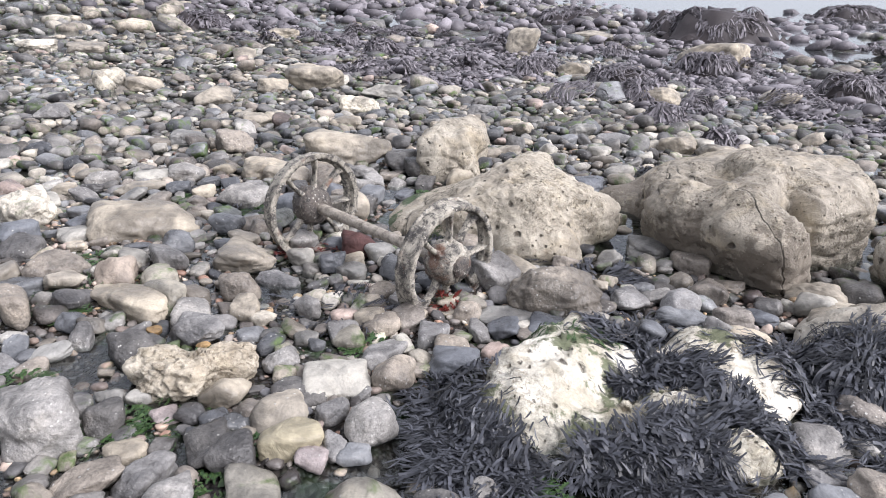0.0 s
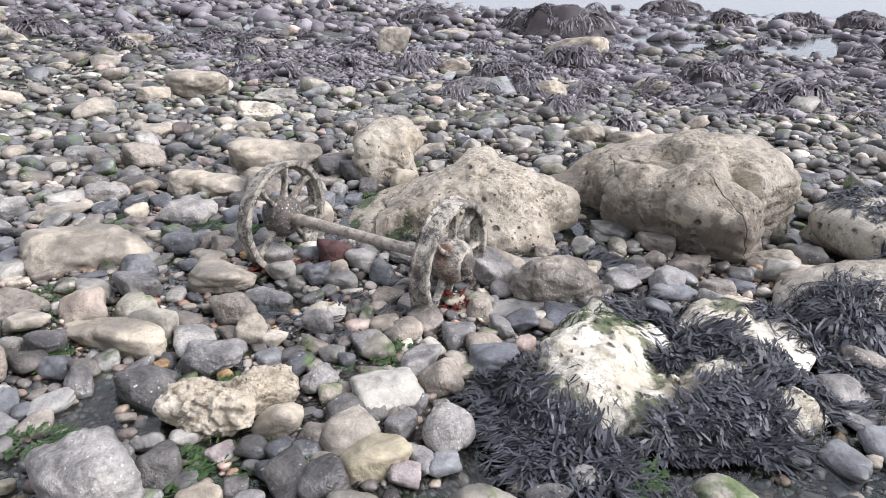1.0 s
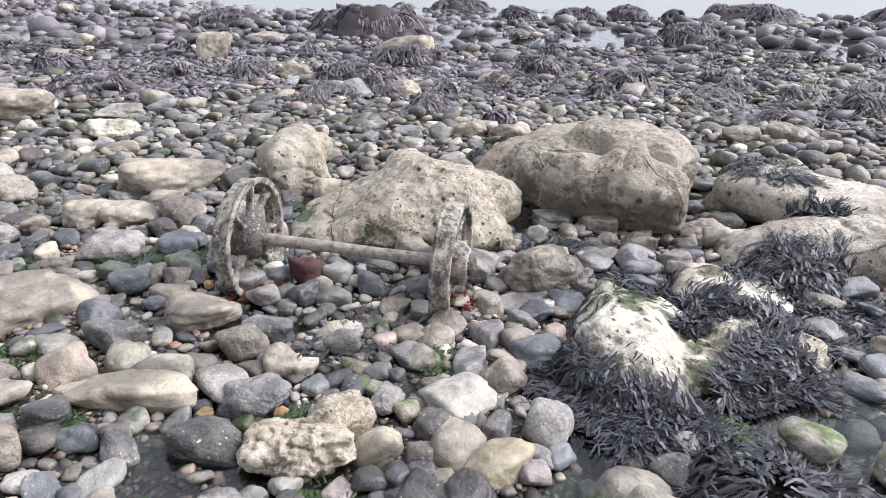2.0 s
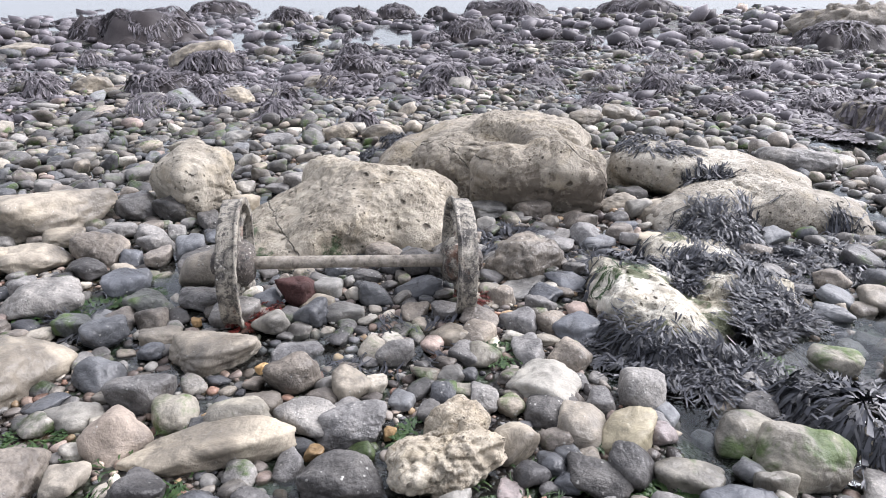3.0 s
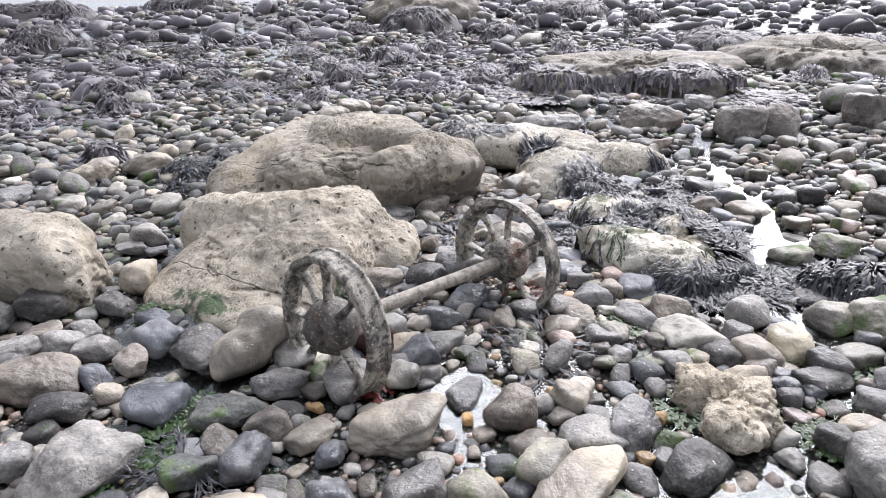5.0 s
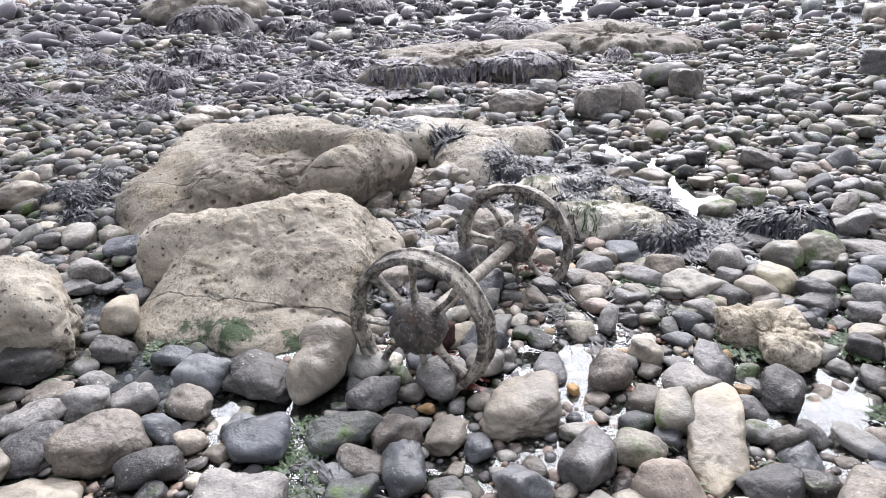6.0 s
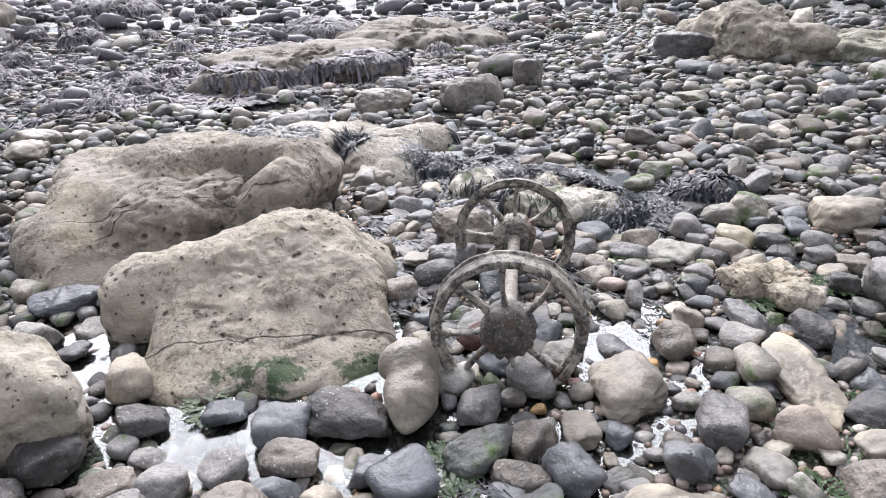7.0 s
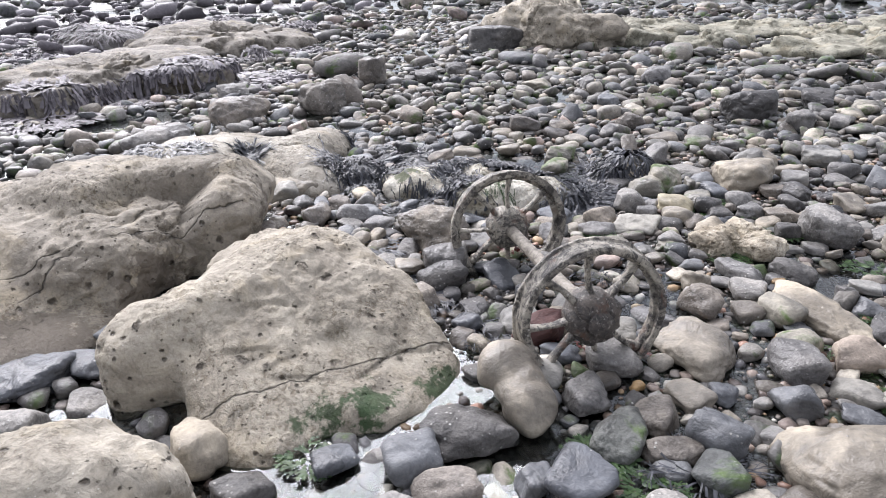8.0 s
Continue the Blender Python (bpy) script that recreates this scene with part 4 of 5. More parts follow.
cobble("brown", 4.01, -0.49, 0.106, 0.210, 0.175, 0.210, -46)
cobble("pale", -0.83, 9.10, 0.040, 0.272, 0.166, 0.099, 5)
cobble("chalk", -4.38, 9.22, 0.079, 0.220, 0.205, 0.164, 25)
cobble("tan", 4.46, 9.52, 0.043, 0.265, 0.174, 0.104, -25)
cobble("tan", -6.43, 12.85, 0.055, 0.352, 0.208, 0.125, 27)
cobble("chalk", -7.45, 13.06, 0.056, 0.358, 0.211, 0.127, 30)
cobble("tan", -3.76, 16.48, 0.075, 0.383, 0.227, 0.159, 13)
cobble("grey", -0.80, 1.65, 0.017, 0.104, 0.084, 0.062, -79)
cobble("green", -0.21, 1.65, 0.017, 0.128, 0.103, 0.062, 18)
cobble("dark", 0.00, 1.67, -0.001, 0.086, 0.079, 0.032, 21)
cobble("grey", -0.29, 1.15, 0.002, 0.172, 0.120, 0.036, 16)
cobble("pale", -1.08, 0.44, 0.026, 0.152, 0.134, 0.076, -84)
cobble("green", -0.19, 0.46, 0.016, 0.120, 0.107, 0.060, -75)
cobble("brown", 1.02, 0.44, 0.014, 0.112, 0.112, 0.056, -64)
cobble("grey", -0.77, -0.59, 0.039, 0.141, 0.121, 0.098, -82)
cobble("grey", -1.05, -0.81, 0.013, 0.091, 0.084, 0.055, -85)
cobble("blue", 0.99, -0.55, 0.031, 0.141, 0.105, 0.084, -68)
cobble("green", 0.80, -1.08, 0.007, 0.089, 0.074, 0.045, -71)
cobble("green", -1.19, -1.56, 0.018, 0.144, 0.126, 0.063, 4)
cobble("dark", -0.75, -1.54, 0.042, 0.173, 0.149, 0.104, -83)
cobble("green", 2.09, -1.12, 0.017, 0.178, 0.156, 0.062, 28)
cobble("grey", 1.59, -1.37, 0.025, 0.124, 0.087, 0.075, -66)
cobble("grey", 1.04, -2.09, 0.046, 0.182, 0.168, 0.109, -72)
cobble("dark", 3.50, -0.91, 0.031, 0.153, 0.141, 0.085, 36)
cobble("dark", 3.43, -1.47, 0.037, 0.159, 0.149, 0.096, -56)

cobble("orange", -1.25, 2.7, 0.005, 0.034, 0.03, 0.024, 20)
cobble("orange", -1.0, 2.6, 0.0, 0.03, 0.024, 0.02, 50)
cobble("orange", -1.03, 3.3, 0.0, 0.03, 0.022, 0.018, 10)
cobble("orange", -0.98, 3.88, 0.0, 0.034, 0.024, 0.018, 60)


# ---- shingle: every other stone ----
rng = np.random.default_rng(5)
GRID = {}
CELL = 0.6


def claim(x, y, r):
    GRID.setdefault((int(x // CELL), int(y // CELL)), []).append((x, y, r))


def free(x, y, r, squeeze):
    i, j = int(x // CELL), int(y // CELL)
    for di in (-1, 0, 1):
        for dj in (-1, 0, 1):
            for px, py, pr in GRID.get((i + di, j + dj), ()):
                if (px - x) ** 2 + (py - y) ** 2 < ((pr + r) * squeeze) ** 2:
                    return False
    return True


for x, y, a, b, yaw in TAKEN:
    for s in np.linspace(-1, 1, 5):
        off = s * max(a - b, 0)
        claim(x + off * math.cos(yaw), y + off * math.sin(yaw), b * 0.96)


def footprint(ob, low, high):
    """The ground that a rock covers, as a set of small squares."""
    co = np.empty(len(ob.data.vertices) * 3)
    ob.data.vertices.foreach_get("co", co)
    co = co.reshape(-1, 3)
    co = co[(co[:, 2] > low) & (co[:, 2] < high)]
    return set(map(tuple, np.floor(co[:, :2] / 0.06).astype(int)))


COVERED = set()
for rock in ROCKS:
    ring = footprint(rock, -0.06, 0.06)
    if not ring:
        continue
    xs = {}
    for i, j in ring:
        lo, hi = xs.get(i, (j, j))
        xs[i] = (min(lo, j), max(hi, j))
    for i, (lo, hi) in xs.items():
        for j in range(lo, hi + 1):
            COVERED.add((i, j))


def covered(x, y):
    if ((x - 0.62) / 0.72) ** 2 + ((y - 2.16) / 0.46) ** 2 < 1:  # under the weed
        return True
    return (math.floor(x / 0.06), math.floor(y / 0.06)) in COVERED


def pool_core(x, y):
    for px, py, a, b, deg in POOLS:
        cs, sn = math.cos(radians(deg)), math.sin(radians(deg))
        if (((x - px) * cs + (y - py) * sn) / a) ** 2 + ((-(x - px) * sn + (y - py) * cs) / b) ** 2 < 0.75:
            return True
    return False


LIB = {level: [pebble_shape(level, 900 + k, 7 + k % 6, (7, 10, 15)[k % 3], 0.1) for k in range(24)] for level in (1, 2, 3, 4)}


def place(found, level):
    """Joins the stones (x, y, z, a, b, c, yaw, tip) into one vertex and face table."""
    verts, faces, base = [], [], 0
    for k, (x, y, z, a, b, c, yaw, tip) in enumerate(found):
        v, f = LIB[level][k % 24]
        cy, sy, ct, st = math.cos(yaw), math.sin(yaw), math.cos(tip), math.sin(tip)
        v = v * (a, b, c)
        vx, vz = v[:, 0] * ct + v[:, 2] * st, v[:, 2] * ct - v[:, 0] * st
        verts.append(np.stack([x + vx * cy - v[:, 1] * sy, y + vx * sy + v[:, 1] * cy, z + vz], 1))
        faces.append(f + base)
        base += len(v)
    return np.vstack(verts), np.vstack(faces)


def scatter(n, spread, size, squeeze, flat=(0.42, 0.8), sink=0.75):
    """Up to n stones at places from spread(), of half width from size(), kept clear of one another."""
    found = []
    for _ in range(n):
        x, y = spread()
        a = size(x, y)
        b = a * rng.uniform(0.62, 0.95)
        r = math.sqrt(a * b)
        if covered(x, y) or not free(x, y, r, squeeze) or (pool_core(x, y) and rng.uniform() < 0.93):
            continue
        claim(x, y, r)
        c = b * rng.uniform(*flat)
        found.append([x, y, c * sink * rng.uniform(0.6, 1.25), a, b, c, rng.uniform(0, math.pi), rng.normal(0, 0.28)])
    arr = np.array(found)
    zs = ground_z(arr[:, 0], arr[:, 1])
    arr[:, 2] += zs
    return arr


def disc(radius, cx=0.3, cy=3.3):
    def spread():
        while True:
            x, y = rng.uniform(-radius, radius), rng.uniform(-radius, radius)
            if x * x + y * y < radius * radius:
                return cx + x, cy + y
    return spread


def wedge(inner, outer):
    """Ground east, north and south of the wheels."""
    def spread():
        a = radians(rng.uniform(-105, 152))
        r = math.sqrt(rng.uniform(inner ** 2, outer ** 2))
        return 0.0 + r * math.cos(a), 3.0 + r * math.sin(a)
    return spread


near_big = scatter(2600, disc(5.6), lambda x, y: rng.uniform(0.07, 0.125), 0.82)
near_mid = scatter(14000, disc(5.6), lambda x, y: rng.uniform(0.036, 0.072), 0.74)
near_small = scatter(17000, disc(3.7), lambda x, y: rng.uniform(0.02, 0.036), 0.78, (0.5, 0.8), 0.4)
grit = scatter(16000, disc(2.4, -0.7, 2.9), lambda x, y: rng.uniform(0.009, 0.017), 0.8, (0.55, 0.85), 0.4)
mid_big = scatter(14000, wedge(5.2, 15), lambda x, y: rng.choice((0.07, 0.1, 0.15, 0.24), p=(0.45, 0.32, 0.16, 0.07)) * rng.uniform(0.7, 1.3), 0.74, (0.28, 0.65), 0.65)
mid_small = scatter(16000, wedge(5.2, 12), lambda x, y: rng.uniform(0.03, 0.07), 0.74)


def behind():
    a, r = radians(rng.uniform(148, 262)), math.sqrt(rng.uniform(16, 190))
    return r * math.cos(a), 3 + r * math.sin(a)


landward = scatter(5000, behind, lambda x, y: rng.uniform(0.09, 0.2), 0.86)
far_big = scatter(11000, wedge(15, 46), lambda x, y: rng.choice((0.16, 0.24, 0.36), p=(0.5, 0.35, 0.15)) * rng.uniform(0.85, 1.2), 0.8)

order = np.argsort(np.hypot(near_big[:, 0] + 0.6, near_big[:, 1] - 3.2))
single, rest = near_big[order[:170]], near_big[order[170:]]
SINGLE_MATERIALS = ["grey", "brown", "tan", "dark", "blue", "pale", "grey", "brown", "blue", "tan"]
SINGLE_MESH = {}
for k, (x, y, z, a, b, c, yaw, tip) in enumerate(single):
    colour, shape = SINGLE_MATERIALS[(k * 7 + k // 3) % 10], k % 24
    if (colour, shape) not in SINGLE_MESH:
        SINGLE_MESH[colour, shape] = mesh_of("cobble", *LIB[4][shape], STONE[colour])
    ob = new("cobble", SINGLE_MESH[colour, shape])
    ob.matrix_world = pose(x, y, z, 0, math.degrees(tip), math.degrees(yaw)) @ Matrix.Diagonal((a, b, c, 1))
    form = "flat" if c < 0.55 * b else "rounded"
    tagged(ob, f"{form} {WORDS[colour]} cobble wedged among wet shingle", "stone", "beach cobbles")



def weedy(found):
    """Which of the stones lie in the weed that thickens towards the sea."""
    x, y = found[:, 0], found[:, 1]
    p = np.stack([x, y, np.zeros_like(x)], 1)
    toward = np.clip((0.8 * x + 0.5 * (y - 3) - 4.0) / 4, -1.2, 0.55) + np.clip((np.hypot(x, y - 3) - 15) / 10, 0, 0.3)
    return fbm(p * 0.45, 2, 21) + 0.6 * noise3(p * 1.9, 23) + toward > 0.38


close = np.hypot(near_mid[:, 0] + 0.6, near_mid[:, 1] - 3.0) < 2.3
beyond = np.hypot(mid_big[:, 0], mid_big[:, 1] - 3) > 8.5
mid_weed, far_weed, small_weed = weedy(mid_big), weedy(far_big), weedy(mid_small)
WEED_STONES = np.vstack([mid_big[mid_weed], far_big[far_weed], mid_small[small_weed]])
for label, found, level, material in (
        ("mixed grey and brown cobbles packed on the beach", rest[:420], 3, SHINGLE), ("mixed cobbles packed around the boulders", rest[420:], 2, SHINGLE), ("fist-sized grey and brown beach stones", near_mid[close], 3, SHINGLE),
        ("fist-sized stones around the boulders", near_mid[~close], 2, SHINGLE), ("bright little pebbles and grit in the gaps", grit, 1, PEBBLES),
        ("small mixed pebbles in the gaps between cobbles", near_small, 2, PEBBLES), ("grey and tan cobbles further along the beach", mid_big[~mid_weed & ~beyond], 2, SHINGLE), ("distant mixed cobbles along the beach", mid_big[~mid_weed & beyond], 1, SHINGLE),
        ("small grey stones further along the beach", mid_small[~small_weed], 1, SHINGLE), ("grey and brown cobbles on the landward side", landward, 1, SHINGLE), ("distant grey stones by the sea", far_big[~far_weed], 1, SHINGLE),
        ("stones coated in dull dark weed towards the sea", WEED_STONES, 1, WEED_FAR)):
    ob = new("shingle", mesh_of("shingle", *place(found, level), material))
    tagged(ob, label, "shingle", kind="stuff")

# ---- seaweed ----
from mathutils.bvhtree import BVHTree


def tree_of(ob):
    me = ob.data
    return BVHTree.FromPolygons([v.co.copy() for v in me.vertices], [tuple(p.vertices) for p in me.polygons])


TREES = [tree_of(o) for o in (mound, boulder_d, slab)]


fx, fy = np.meshgrid(np.arange(-3, 8, 0.05), np.arange(-2, 7, 0.05), indexing="ij")
FLOOR_GRID = np.maximum(ground_z(fx.ravel(), fy.ravel()), WATER_LEVEL).reshape(fx.shape) + 0.012


def floor_z(x, y):
    i, j = int((x + 3) / 0.05), int((y + 2) / 0.05)
    if 0 <= i < FLOOR_GRID.shape[0] and 0 <= j < FLOOR_GRID.shape[1]:
        return float(FLOOR_GRID[i, j])
    return max(float(ground_z(np.array([x]), np.array([y]))[0]), WATER_LEVEL) + 0.012


def surf(x, y, domes=()):
    z = None
    for tree in TREES:  # the rocks that weed hangs on
        hit = tree.ray_cast(Vector((x, y, 3)), Vector((0, 0, -1)))[0]
        if hit and (z is None or hit.z > z):
            z = hit.z
    for dx, dy, r, h in domes:
        d = ((x - dx) ** 2 + (y - dy) ** 2) / (r * r)
        if d < 1:
            top = h * math.sqrt(1 - d)
            z = top if z is None or top > z else z
    base = FLOOR[0] if FLOOR else floor_z(x, y)
    return base if z is None or z < base else z


FLOOR = []
weed_rng = random.Random(8)


class Ribbons:
    def __init__(self):
        self.verts, self.faces = [], []

    def strip(self, path, head, width, roll, tip):
        n = len(path)
        first = len(self.verts)
        for i, p in enumerate(path):
            s = i / (n - 1)
            w = width * (0.5 + 0.5 * s) * (1 - (s ** 3 if tip else 0.0) * 0.9) / 2
            sx, sy, sz = -math.sin(head) * math.cos(roll), math.cos(head) * math.cos(roll), math.sin(roll)
            self.verts.append((p[0] - sx * w, p[1] - sy * w, p[2] - sz * w))
            self.verts.append((p[0] + sx * w, p[1] + sy * w, p[2] + sz * w))
        for i in range(n - 1):
            a = first + 2 * i
            self.faces.append((a, a + 1, a + 3, a + 2))

    def grow(self, x, y, head, length, width, forks, lift, domes, step, bare=()):
        n = max(2, round(length / step))
        path, bend = [], weed_rng.gauss(0, 0.17)
        z = surf(x, y, domes) + lift
        for i in range(n + 1):
            path.append((x, y, z))
            if i > 1 and any(((x - bx) / ra) ** 2 + ((y - by) / rb) ** 2 < 0.95 for bx, by, ra, rb in bare):
                forks = 0
                break
            nx, ny = x + step * math.cos(head), y + step * math.sin(head)
            nz = surf(nx, ny, domes) + lift * (1 + 0.6 * math.sin(i * 1.3 + head))
            drop = abs(nz - z) / step
            k = 1 / math.sqrt(1 + drop * drop)
            x, y = x + step * k * math.cos(head), y + step * k * math.sin(head)
            z = max(surf(x, y, domes) + lift * 0.8, z + (nz - z) * max(k, 0.25))
            head += bend
        self.strip(path, head, width, weed_rng.gauss(0, 0.14), forks == 0)
        if forks:
            spread = weed_rng.uniform(0.1, 0.26)
            for s in (-1, 1):
                self.grow(*path[-1][:2], head + s * spread, length * weed_rng.uniform(0.6, 0.85), width * 0.86, forks - 1, lift, domes, step, bare)

    def done(self, name, label, material):
        ob = new(name, mesh_of(name, self.verts, self.faces, material))
        return tagged(ob, label, "seaweed", kind="stuff")


def downhill(x, y, fallback, domes=()):
    e = 0.05
    gx, gy = surf(x + e, y, domes) - surf(x - e, y, domes), surf(x, y + e, domes) - surf(x, y - e, domes)
    if math.hypot(gx, gy) < 0.012:
        return fallback
    return math.atan2(-gy, -gx)


def outside(x, y, bare):
    return all(((x - bx) / a) ** 2 + ((y - by) / b) ** 2 > weed_rng.uniform(0.75, 1.25) for bx, by, a, b in bare)


def weed_bed(label, cx, cy, rx, ry, n, bare=(), length=0.085, width=0.02, forks=2, lift=0.03, domes=(), material=None, step=0.028):
    """Fronds rooted over an oval bed, trailing downhill."""
    r = Ribbons()
    for _ in range(n):
        while True:
            u, v = weed_rng.uniform(-1, 1), weed_rng.uniform(-1, 1)
            if u * u + v * v < 1 and outside(cx + u * rx, cy + v * ry, bare):
                break
        x, y = cx + u * rx, cy + v * ry
        head = downhill(x, y, math.atan2(v, u), domes) + weed_rng.gauss(0, 0.3)
        r.grow(x, y, head, length * weed_rng.uniform(0.7, 1.3), width * weed_rng.uniform(0.75, 1.25), forks, weed_rng.uniform(0.004, lift), domes, step, bare)
    return r.done("seaweed", label, material or WEED)


def weed_drape(label, cx, cy, rx, ry, tufts, each, bare=(), length=0.125, width=0.0145, domes=(), lift=0.032):
    """Tufts of long fronds, every tuft hanging the same way, with bare rock between them."""
    r = Ribbons()
    for _ in range(tufts):
        while True:
            u, v = weed_rng.uniform(-1, 1), weed_rng.uniform(-1, 1)
            x, y = cx + u * rx, cy + v * ry
            if u * u + v * v < 1 and outside(x, y, bare):
                break
        flow = downhill(x, y, math.atan2(v, u), domes) + 1.5 * noise.noise((x * 4, y * 4, 0.5))
        long, broad = length * weed_rng.uniform(0.7, 1.25), weed_rng.uniform(0.025, 0.06)
        for _ in range(each):
            px, py = x + weed_rng.gauss(0, broad), y + weed_rng.gauss(0, broad)
            r.grow(px, py, flow + weed_rng.gauss(0, 0.15), long * weed_rng.uniform(0.6, 1.2), width * weed_rng.uniform(0.7, 1.35), 2, lift * weed_rng.uniform(0.1, 1) ** 2, domes, 0.026, bare)
    return r.done("seaweed", label, WEED)


BARE = [(0.38, 2.24, 0.29, 0.33), (0.58, 2.1, 0.2, 0.15), (0.7, 2.41, 0.11, 0.1), (0.79, 2.13, 0.13, 0.09), (1.02, 1.94, 0.11, 0.09), (1.08, 2.52, 0.24, 0.11), (1.2, 2.34, 0.13, 0.2), (1.28, 2.1, 0.1, 0.15), (0.86, 2.2, 0.09, 0.07),
        (0.5, 1.74, 0.07, 0.05), (0.66, 1.72, 0.06, 0.05)]
weed_drape("dark bladder weed draped over a white rock", 0.85, 2.27, 0.6, 0.38, 46, 34, BARE)
weed_drape("dark weed skirt trailing into a pool", 0.18, 2.18, 0.08, 0.28, 30, 36, BARE, length=0.1, domes=[(0.27, 2.2, 0.28, 0.11)])
weed_drape("dark weed skirt trailing into a pool", 0.64, 2.0, 0.44, 0.09, 30, 34, BARE, length=0.085, domes=[(0.7, 2.1, 0.3, 0.1), (0.35, 2.0, 0.2, 0.09), (1.0, 2.05, 0.25, 0.1)])
weed_drape("dark weed hanging in a heap beside a boulder", 1.62, 2.34, 0.2, 0.34, 26, 26, domes=[(1.7, 2.45, 0.24, 0.1)])
weed_drape("dark weed hanging at the foot of a boulder", 1.9, 2.0, 0.36, 0.24, 22, 24, [(2.1, 2.2, 0.24, 0.2)])
weed_bed("thin weed strands between the tufts", 0.7, 2.25, 0.75, 0.42, 60, BARE, length=0.06, width=0.014, lift=0.012)
weed_bed("dark weed tuft growing in a boulder's hollow", 2.4, 2.78, 0.16, 0.13, 120)
weed_bed("dark weed tuft growing in a boulder's hollow", 2.62, 3.35, 0.16, 0.2, 110)
weed_bed("dark weed mop over a stone by the pool", 0.04, 1.36, 0.16, 0.15, 190, domes=[(0.04, 1.36, 0.2, 0.13)])
weed_bed("wet dark weed tangled under the boulder", -0.14, 3.84, 0.16, 0.1, 40, length=0.03, width=0.011)
weed_drape("dark wet weed heaped against the flat-topped boulder", 2.3, 5.62, 0.3, 0.2, 22, 24, domes=[(2.25, 5.65, 0.25, 0.1), (2.6, 5.5, 0.2, 0.11)])
weed_drape("dark wet weed heaped against the flat-topped boulder", 1.75, 5.5, 0.16, 0.12, 10, 22, domes=[(1.75, 5.5, 0.16, 0.07)])
weed_bed("wet dark weed lying among stones", 0.82, 3.42, 0.16, 0.12, 90, length=0.05)
weed_bed("wet dark weed under the boulder's edge", 0.3, 3.76, 0.2, 0.08, 90, length=0.05)
weed_drape("dark weed hanging over a stone beyond the wheels", 0.12, 1.5, 0.14, 0.1, 5, 22, domes=[(0.12, 1.5, 0.16, 0.09)])
weed_bed("dark weed strewn between stones", -1.34, 4.24, 0.12, 0.08, 20, length=0.02, width=0.009)
weed_bed("wet dark weed scraps among pebbles", -0.45, 2.98, 0.3, 0.16, 60, length=0.03, width=0.012)
weed_bed("green gut weed on wet pebbles", -1.0, 2.02, 0.22, 0.16, 60, length=0.025, width=0.006, lift=0.012, material=GREEN, step=0.012)
weed_bed("green gut weed on wet pebbles", -1.72, 3.1, 0.25, 0.2, 70, length=0.03, width=0.007, lift=0.012, material=GREEN, step=0.014)
for gx, gy in ((-1.74, 2.85), (-1.12, 2.05), (-1.57, 4.46), (-1.86, 4.62), (-0.67, 1.72), (-1.22, 4.39), (-1.85, 3.5), (-0.65, 1.95), (-1.02, 4.32), (-0.3, 2.62), (-0.95, 2.5), (0.3, 1.75), (-0.2, 4.85), (-1.6, 2.3)):
    weed_bed("green gut weed on wet pebbles", gx, gy, 0.09, 0.07, 60, length=0.015, width=0.014, lift=0.01, material=GREEN, step=0.01)
weed_bed("green gut weed beside the white rock", 0.5, 2.52, 0.2, 0.07, 70, length=0.025, width=0.006, lift=0.01, material=GREEN, step=0.012)
weed_bed("blood-red weed under the sunken wheel", -0.85, 3.7, 0.05, 0.05, 26, length=0.025, width=0.012, lift=0.03, material=RED, step=0.014)
weed_bed("blood-red weed under the sunken wheel", 0.04, 3.05, 0.04, 0.05, 26, length=0.03, width=0.012, lift=0.05, material=RED, step=0.014)
weed_bed("blood-red weed beside the axle", -0.6, 3.72, 0.08, 0.05, 20, length=0.025, width=0.012, lift=0.03, material=RED, step=0.014)
for (sx, sy, ex, ey, n) in ((5.6, 0.4, 0.35, 0.9, 480), (5.75, 1.5, 0.25, 0.7, 380), (5.8, 2.6, 0.45, 0.5, 380)):
    weed_bed("dark weed hanging off the slab's edge", sx, sy, ex, ey, n, length=0.13, width=0.05, forks=1, step=0.06, material=WEED_FAR)

# ---- weed-covered rocks towards the sea ----
TREES.clear()


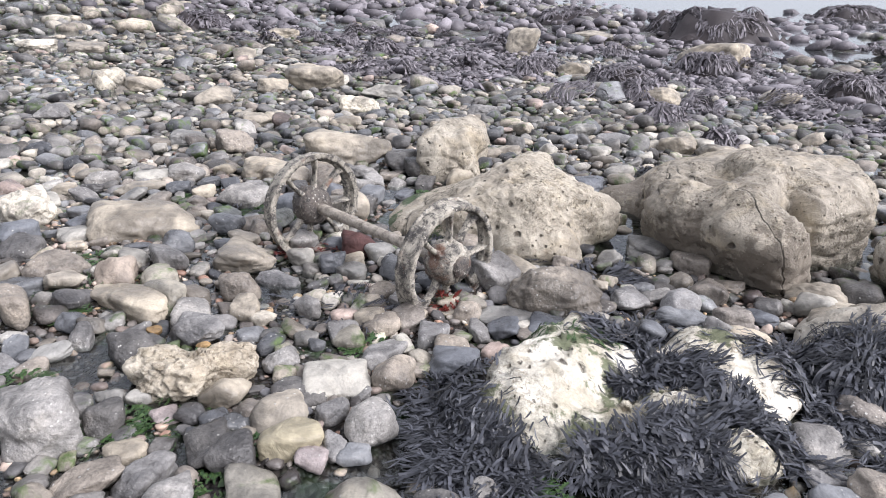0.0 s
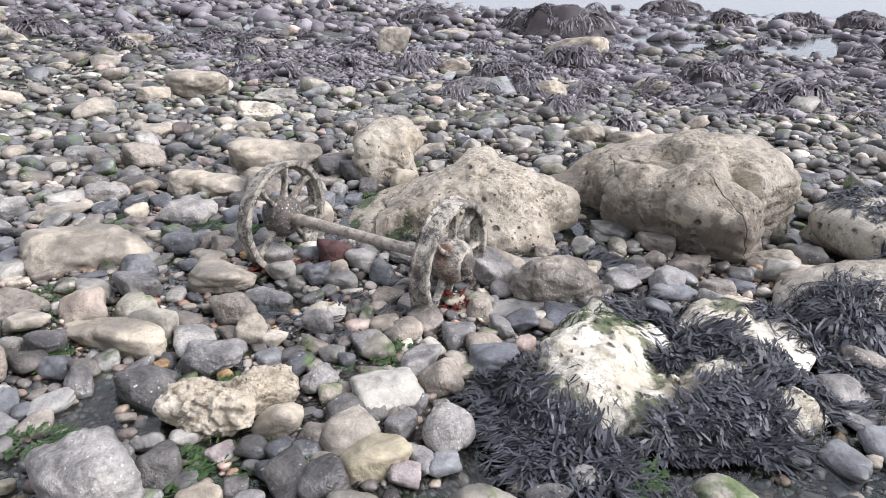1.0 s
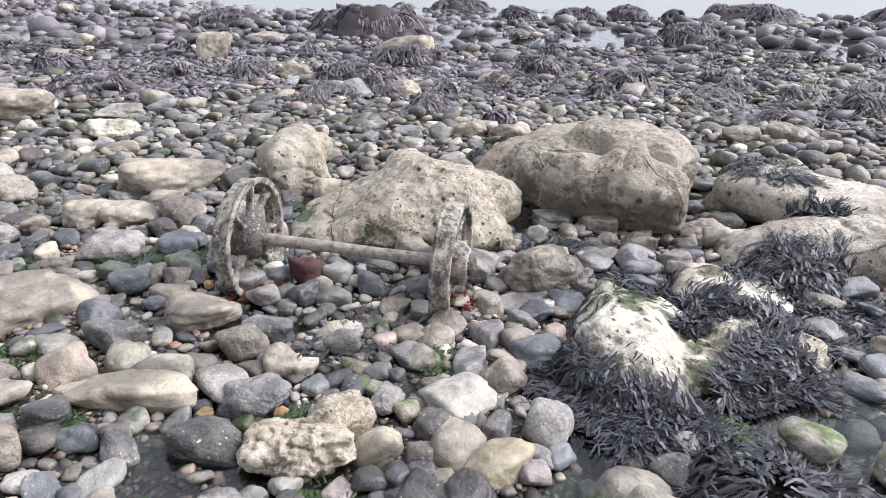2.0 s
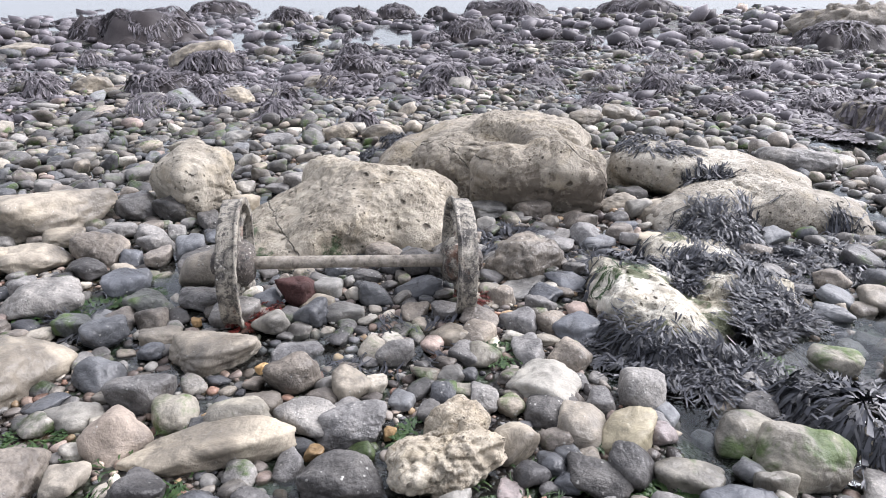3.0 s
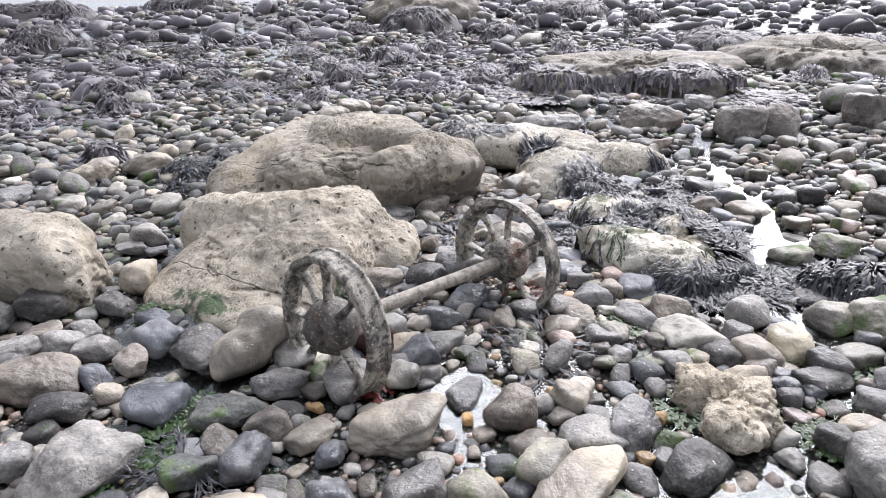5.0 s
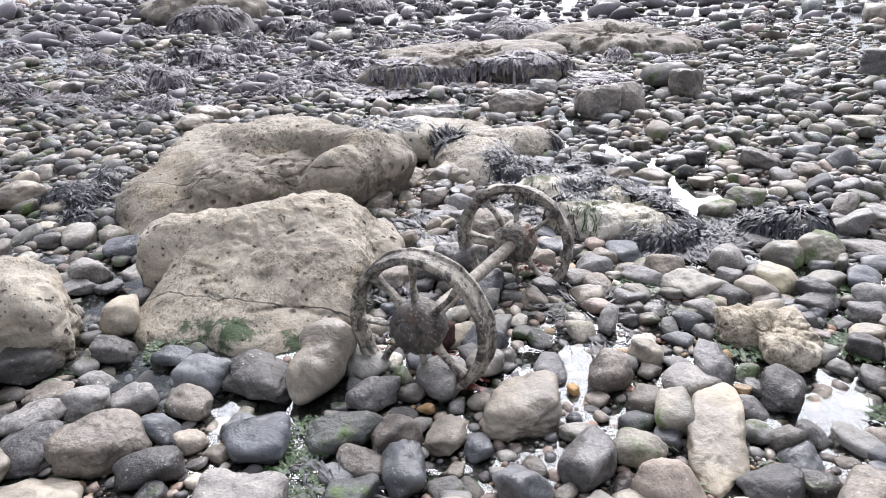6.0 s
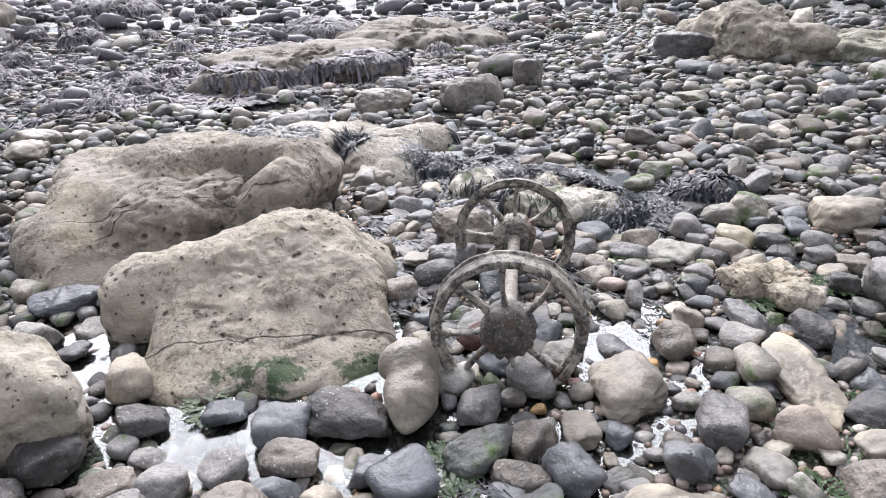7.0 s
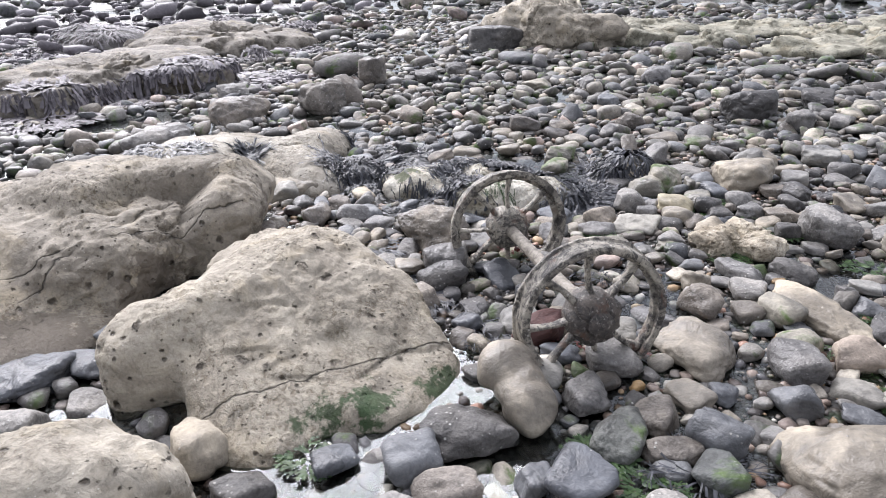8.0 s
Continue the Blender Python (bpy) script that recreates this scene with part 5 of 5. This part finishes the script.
def weed_rock(x, y, r, h):
    """A hump of rock shaggy with weed: the stone and its fronds."""
    h = min(h, 0.5 * r + 0.05)
    z = floor_z(x, y)
    FLOOR[:] = [z]
    seed = int(abs(x * 31 + y * 57))
    lump = random.Random(seed)
    domes = [(0, 0, r * 0.8, h * 0.85)]
    for k in range(5):
        a, q = lump.uniform(0, 2 * math.pi), r * lump.uniform(0.3, 0.75)
        domes.append((q * math.cos(a), q * math.sin(a) * 0.8, r * lump.uniform(0.25, 0.5), z + (h - z) * lump.uniform(0.35, 1.05)))
    dirs, faces = ball(4)
    v = dirs * np.array((r * 1.1, r, 0.0))
    top = np.zeros(len(v))
    for dx, dy, dr, dh in domes:
        top = np.maximum(top, (dh - z) * np.sqrt(np.clip(1 - ((v[:, 0] - dx) ** 2 + (v[:, 1] - dy) ** 2) / (dr * dr), 0, 1)))
    top += 0.22 * h * fbm(v * 4 / r + seed, 4, seed) + 0.2 * h * fbm(v * 13 / r + seed, 3, seed + 9)
    v[:, 2] = np.where(dirs[:, 2] > 0.05, top, -0.12)
    ob = new("weedy_rock", mesh_of("weedy_rock", v, faces, WEED_MAT))
    ob.matrix_world = pose(x, y, z - 0.03)
    tagged(ob, "rock hump shaggy with dull dark weed", "rock", "weedy rocks")
    tufts = Ribbons()
    far = math.hypot(x, y)
    for _ in range(int(min(800, 160 + 460 * r))):
        dx, dy, dr, dh = domes[lump.randrange(6)]
        a, q = weed_rng.uniform(0, 2 * math.pi), dr * math.sqrt(weed_rng.uniform(0, 1))
        tufts.grow(dx + q * math.cos(a), dy + q * math.sin(a), a + weed_rng.gauss(0, 1.0), (0.08 + 0.08 * r) * weed_rng.uniform(0.5, 1.4), (0.014 + 0.0012 * far) * weed_rng.uniform(0.6, 1.6), 1, weed_rng.uniform(0.005, 0.06),
                   domes, 0.05 + 0.04 * r)
    fronds = new("fronds", mesh_of("fronds", [(vx, vy, vz - z + 0.03) for vx, vy, vz in tufts.verts], tufts.faces, WEED_FAR))
    fronds.parent = ob


weed_rock(15.7, 24.9, 0.95, 0.85)
weed_rock(17.1, 23.1, 0.93, 0.84)
weed_rock(20.3, 23.5, 1.07, 0.76)
weed_rock(22.7, 23.2, 0.60, 0.67)
weed_rock(24.6, 20.6, 2.20, 0.70)
weed_rock(12.9, 13.5, 0.97, 0.59)
weed_rock(14.4, 11.8, 0.48, 0.44)
weed_rock(30.9, 17.4, 2.58, 0.69)
weed_rock(15.7, 5.6, 0.59, 0.89)
weed_rock(6.7, 21.2, 1.21, 0.78)
weed_rock(18.3, 33.8, 1.82, 0.61)
weed_rock(7.9, 12.5, 0.34, 0.37)
weed_rock(5.6, 9.9, 0.56, 0.36)
weed_rock(5.1, 7.8, 0.24, 0.24)
weed_rock(5.8, 8.1, 0.45, 0.30)
weed_rock(7.2, 5.4, 0.34, 0.25)
weed_rock(16.0, 8.5, 0.63, 0.55)
weed_rock(4.5, 12.5, 0.68, 0.31)
weed_rock(2.6, 10.6, 0.55, 0.29)
weed_rock(1.3, 11.5, 0.29, 0.43)
weed_rock(4.0, 24.3, 1.44, 0.58)
weed_rock(7.5, 20.3, 1.68, 0.76)
weed_rock(1.6, 12.2, 0.29, 0.27)
weed_rock(-1.3, 14.0, 0.42, 0.45)
weed_rock(-6.5, 19.3, 0.96, 0.40)
weed_rock(2.6, 9.5, 0.47, 0.23)
weed_rock(13.1, 3.0, 0.58, 0.58)
weed_rock(16.0, 5.0, 1.21, 0.75)
weed_rock(16.7, 2.3, 0.32, 0.80)
weed_rock(2.6, 6.6, 0.21, 0.29)
weed_rock(2.4, 7.8, 0.25, 0.28)
weed_rock(20.5, 0.6, 1.48, 0.56)
weed_rock(10.7, -1.1, 1.10, 0.33)
weed_rock(17.2, -1.0, 0.58, 0.47)
weed_rock(7.9, 2.8, 0.22, 0.27)
weed_rock(15.4, 6.6, 0.44, 0.73)
weed_rock(9.6, 5.0, 0.30, 0.30)

FAR = Ribbons()
for x, y, z, a, b, c, yaw, tip in WEED_STONES:
    FLOOR[:] = [z - 0.45 * c]
    far = math.hypot(x, y)
    for _ in range(2 if a < 0.085 else 6 if far < 14 else 3):
        t, q = weed_rng.uniform(0, 2 * math.pi), weed_rng.uniform(0.1, 0.9)
        FAR.grow(x + q * b * math.cos(t), y + q * b * math.sin(t), t + weed_rng.gauss(0, 0.8), 0.07 + 0.4 * a, (0.016 + 0.0014 * far) * weed_rng.uniform(0.7, 1.5), 1 if far < 12 else 0,
                 0.015, [(x, y, b * 1.1, z + c)], 0.05 + 0.1 * a)
mats = np.random.default_rng(77)
for _ in range(90):
    a, far = radians(mats.uniform(-60, 125)), math.sqrt(mats.uniform(5.5 ** 2, 17 ** 2))
    x, y = far * math.cos(a), 3 + far * math.sin(a)
    if covered(x, y) or 0.8 * x + 0.5 * (y - 3) < 2.5:
        continue
    FLOOR[:] = [floor_z(x, y)]
    way, wide = mats.uniform(0, 6.3), mats.uniform(0.12, 0.4)
    domes = [(x, y, wide, FLOOR[0] + mats.uniform(0.08, 0.2))]
    for _ in range(int(60 + 120 * wide)):
        px, py = x + mats.normal(0, wide * 0.6), y + mats.normal(0, wide * 0.4)
        FAR.grow(px, py, way + weed_rng.gauss(0, 0.5), 0.16, (0.014 + 0.0014 * far) * weed_rng.uniform(0.6, 1.4), 1, weed_rng.uniform(0.02, 0.09), domes, 0.07)
FAR.done("seaweed", "dull dark weed cloaking stones towards the sea", WEED_FAR)
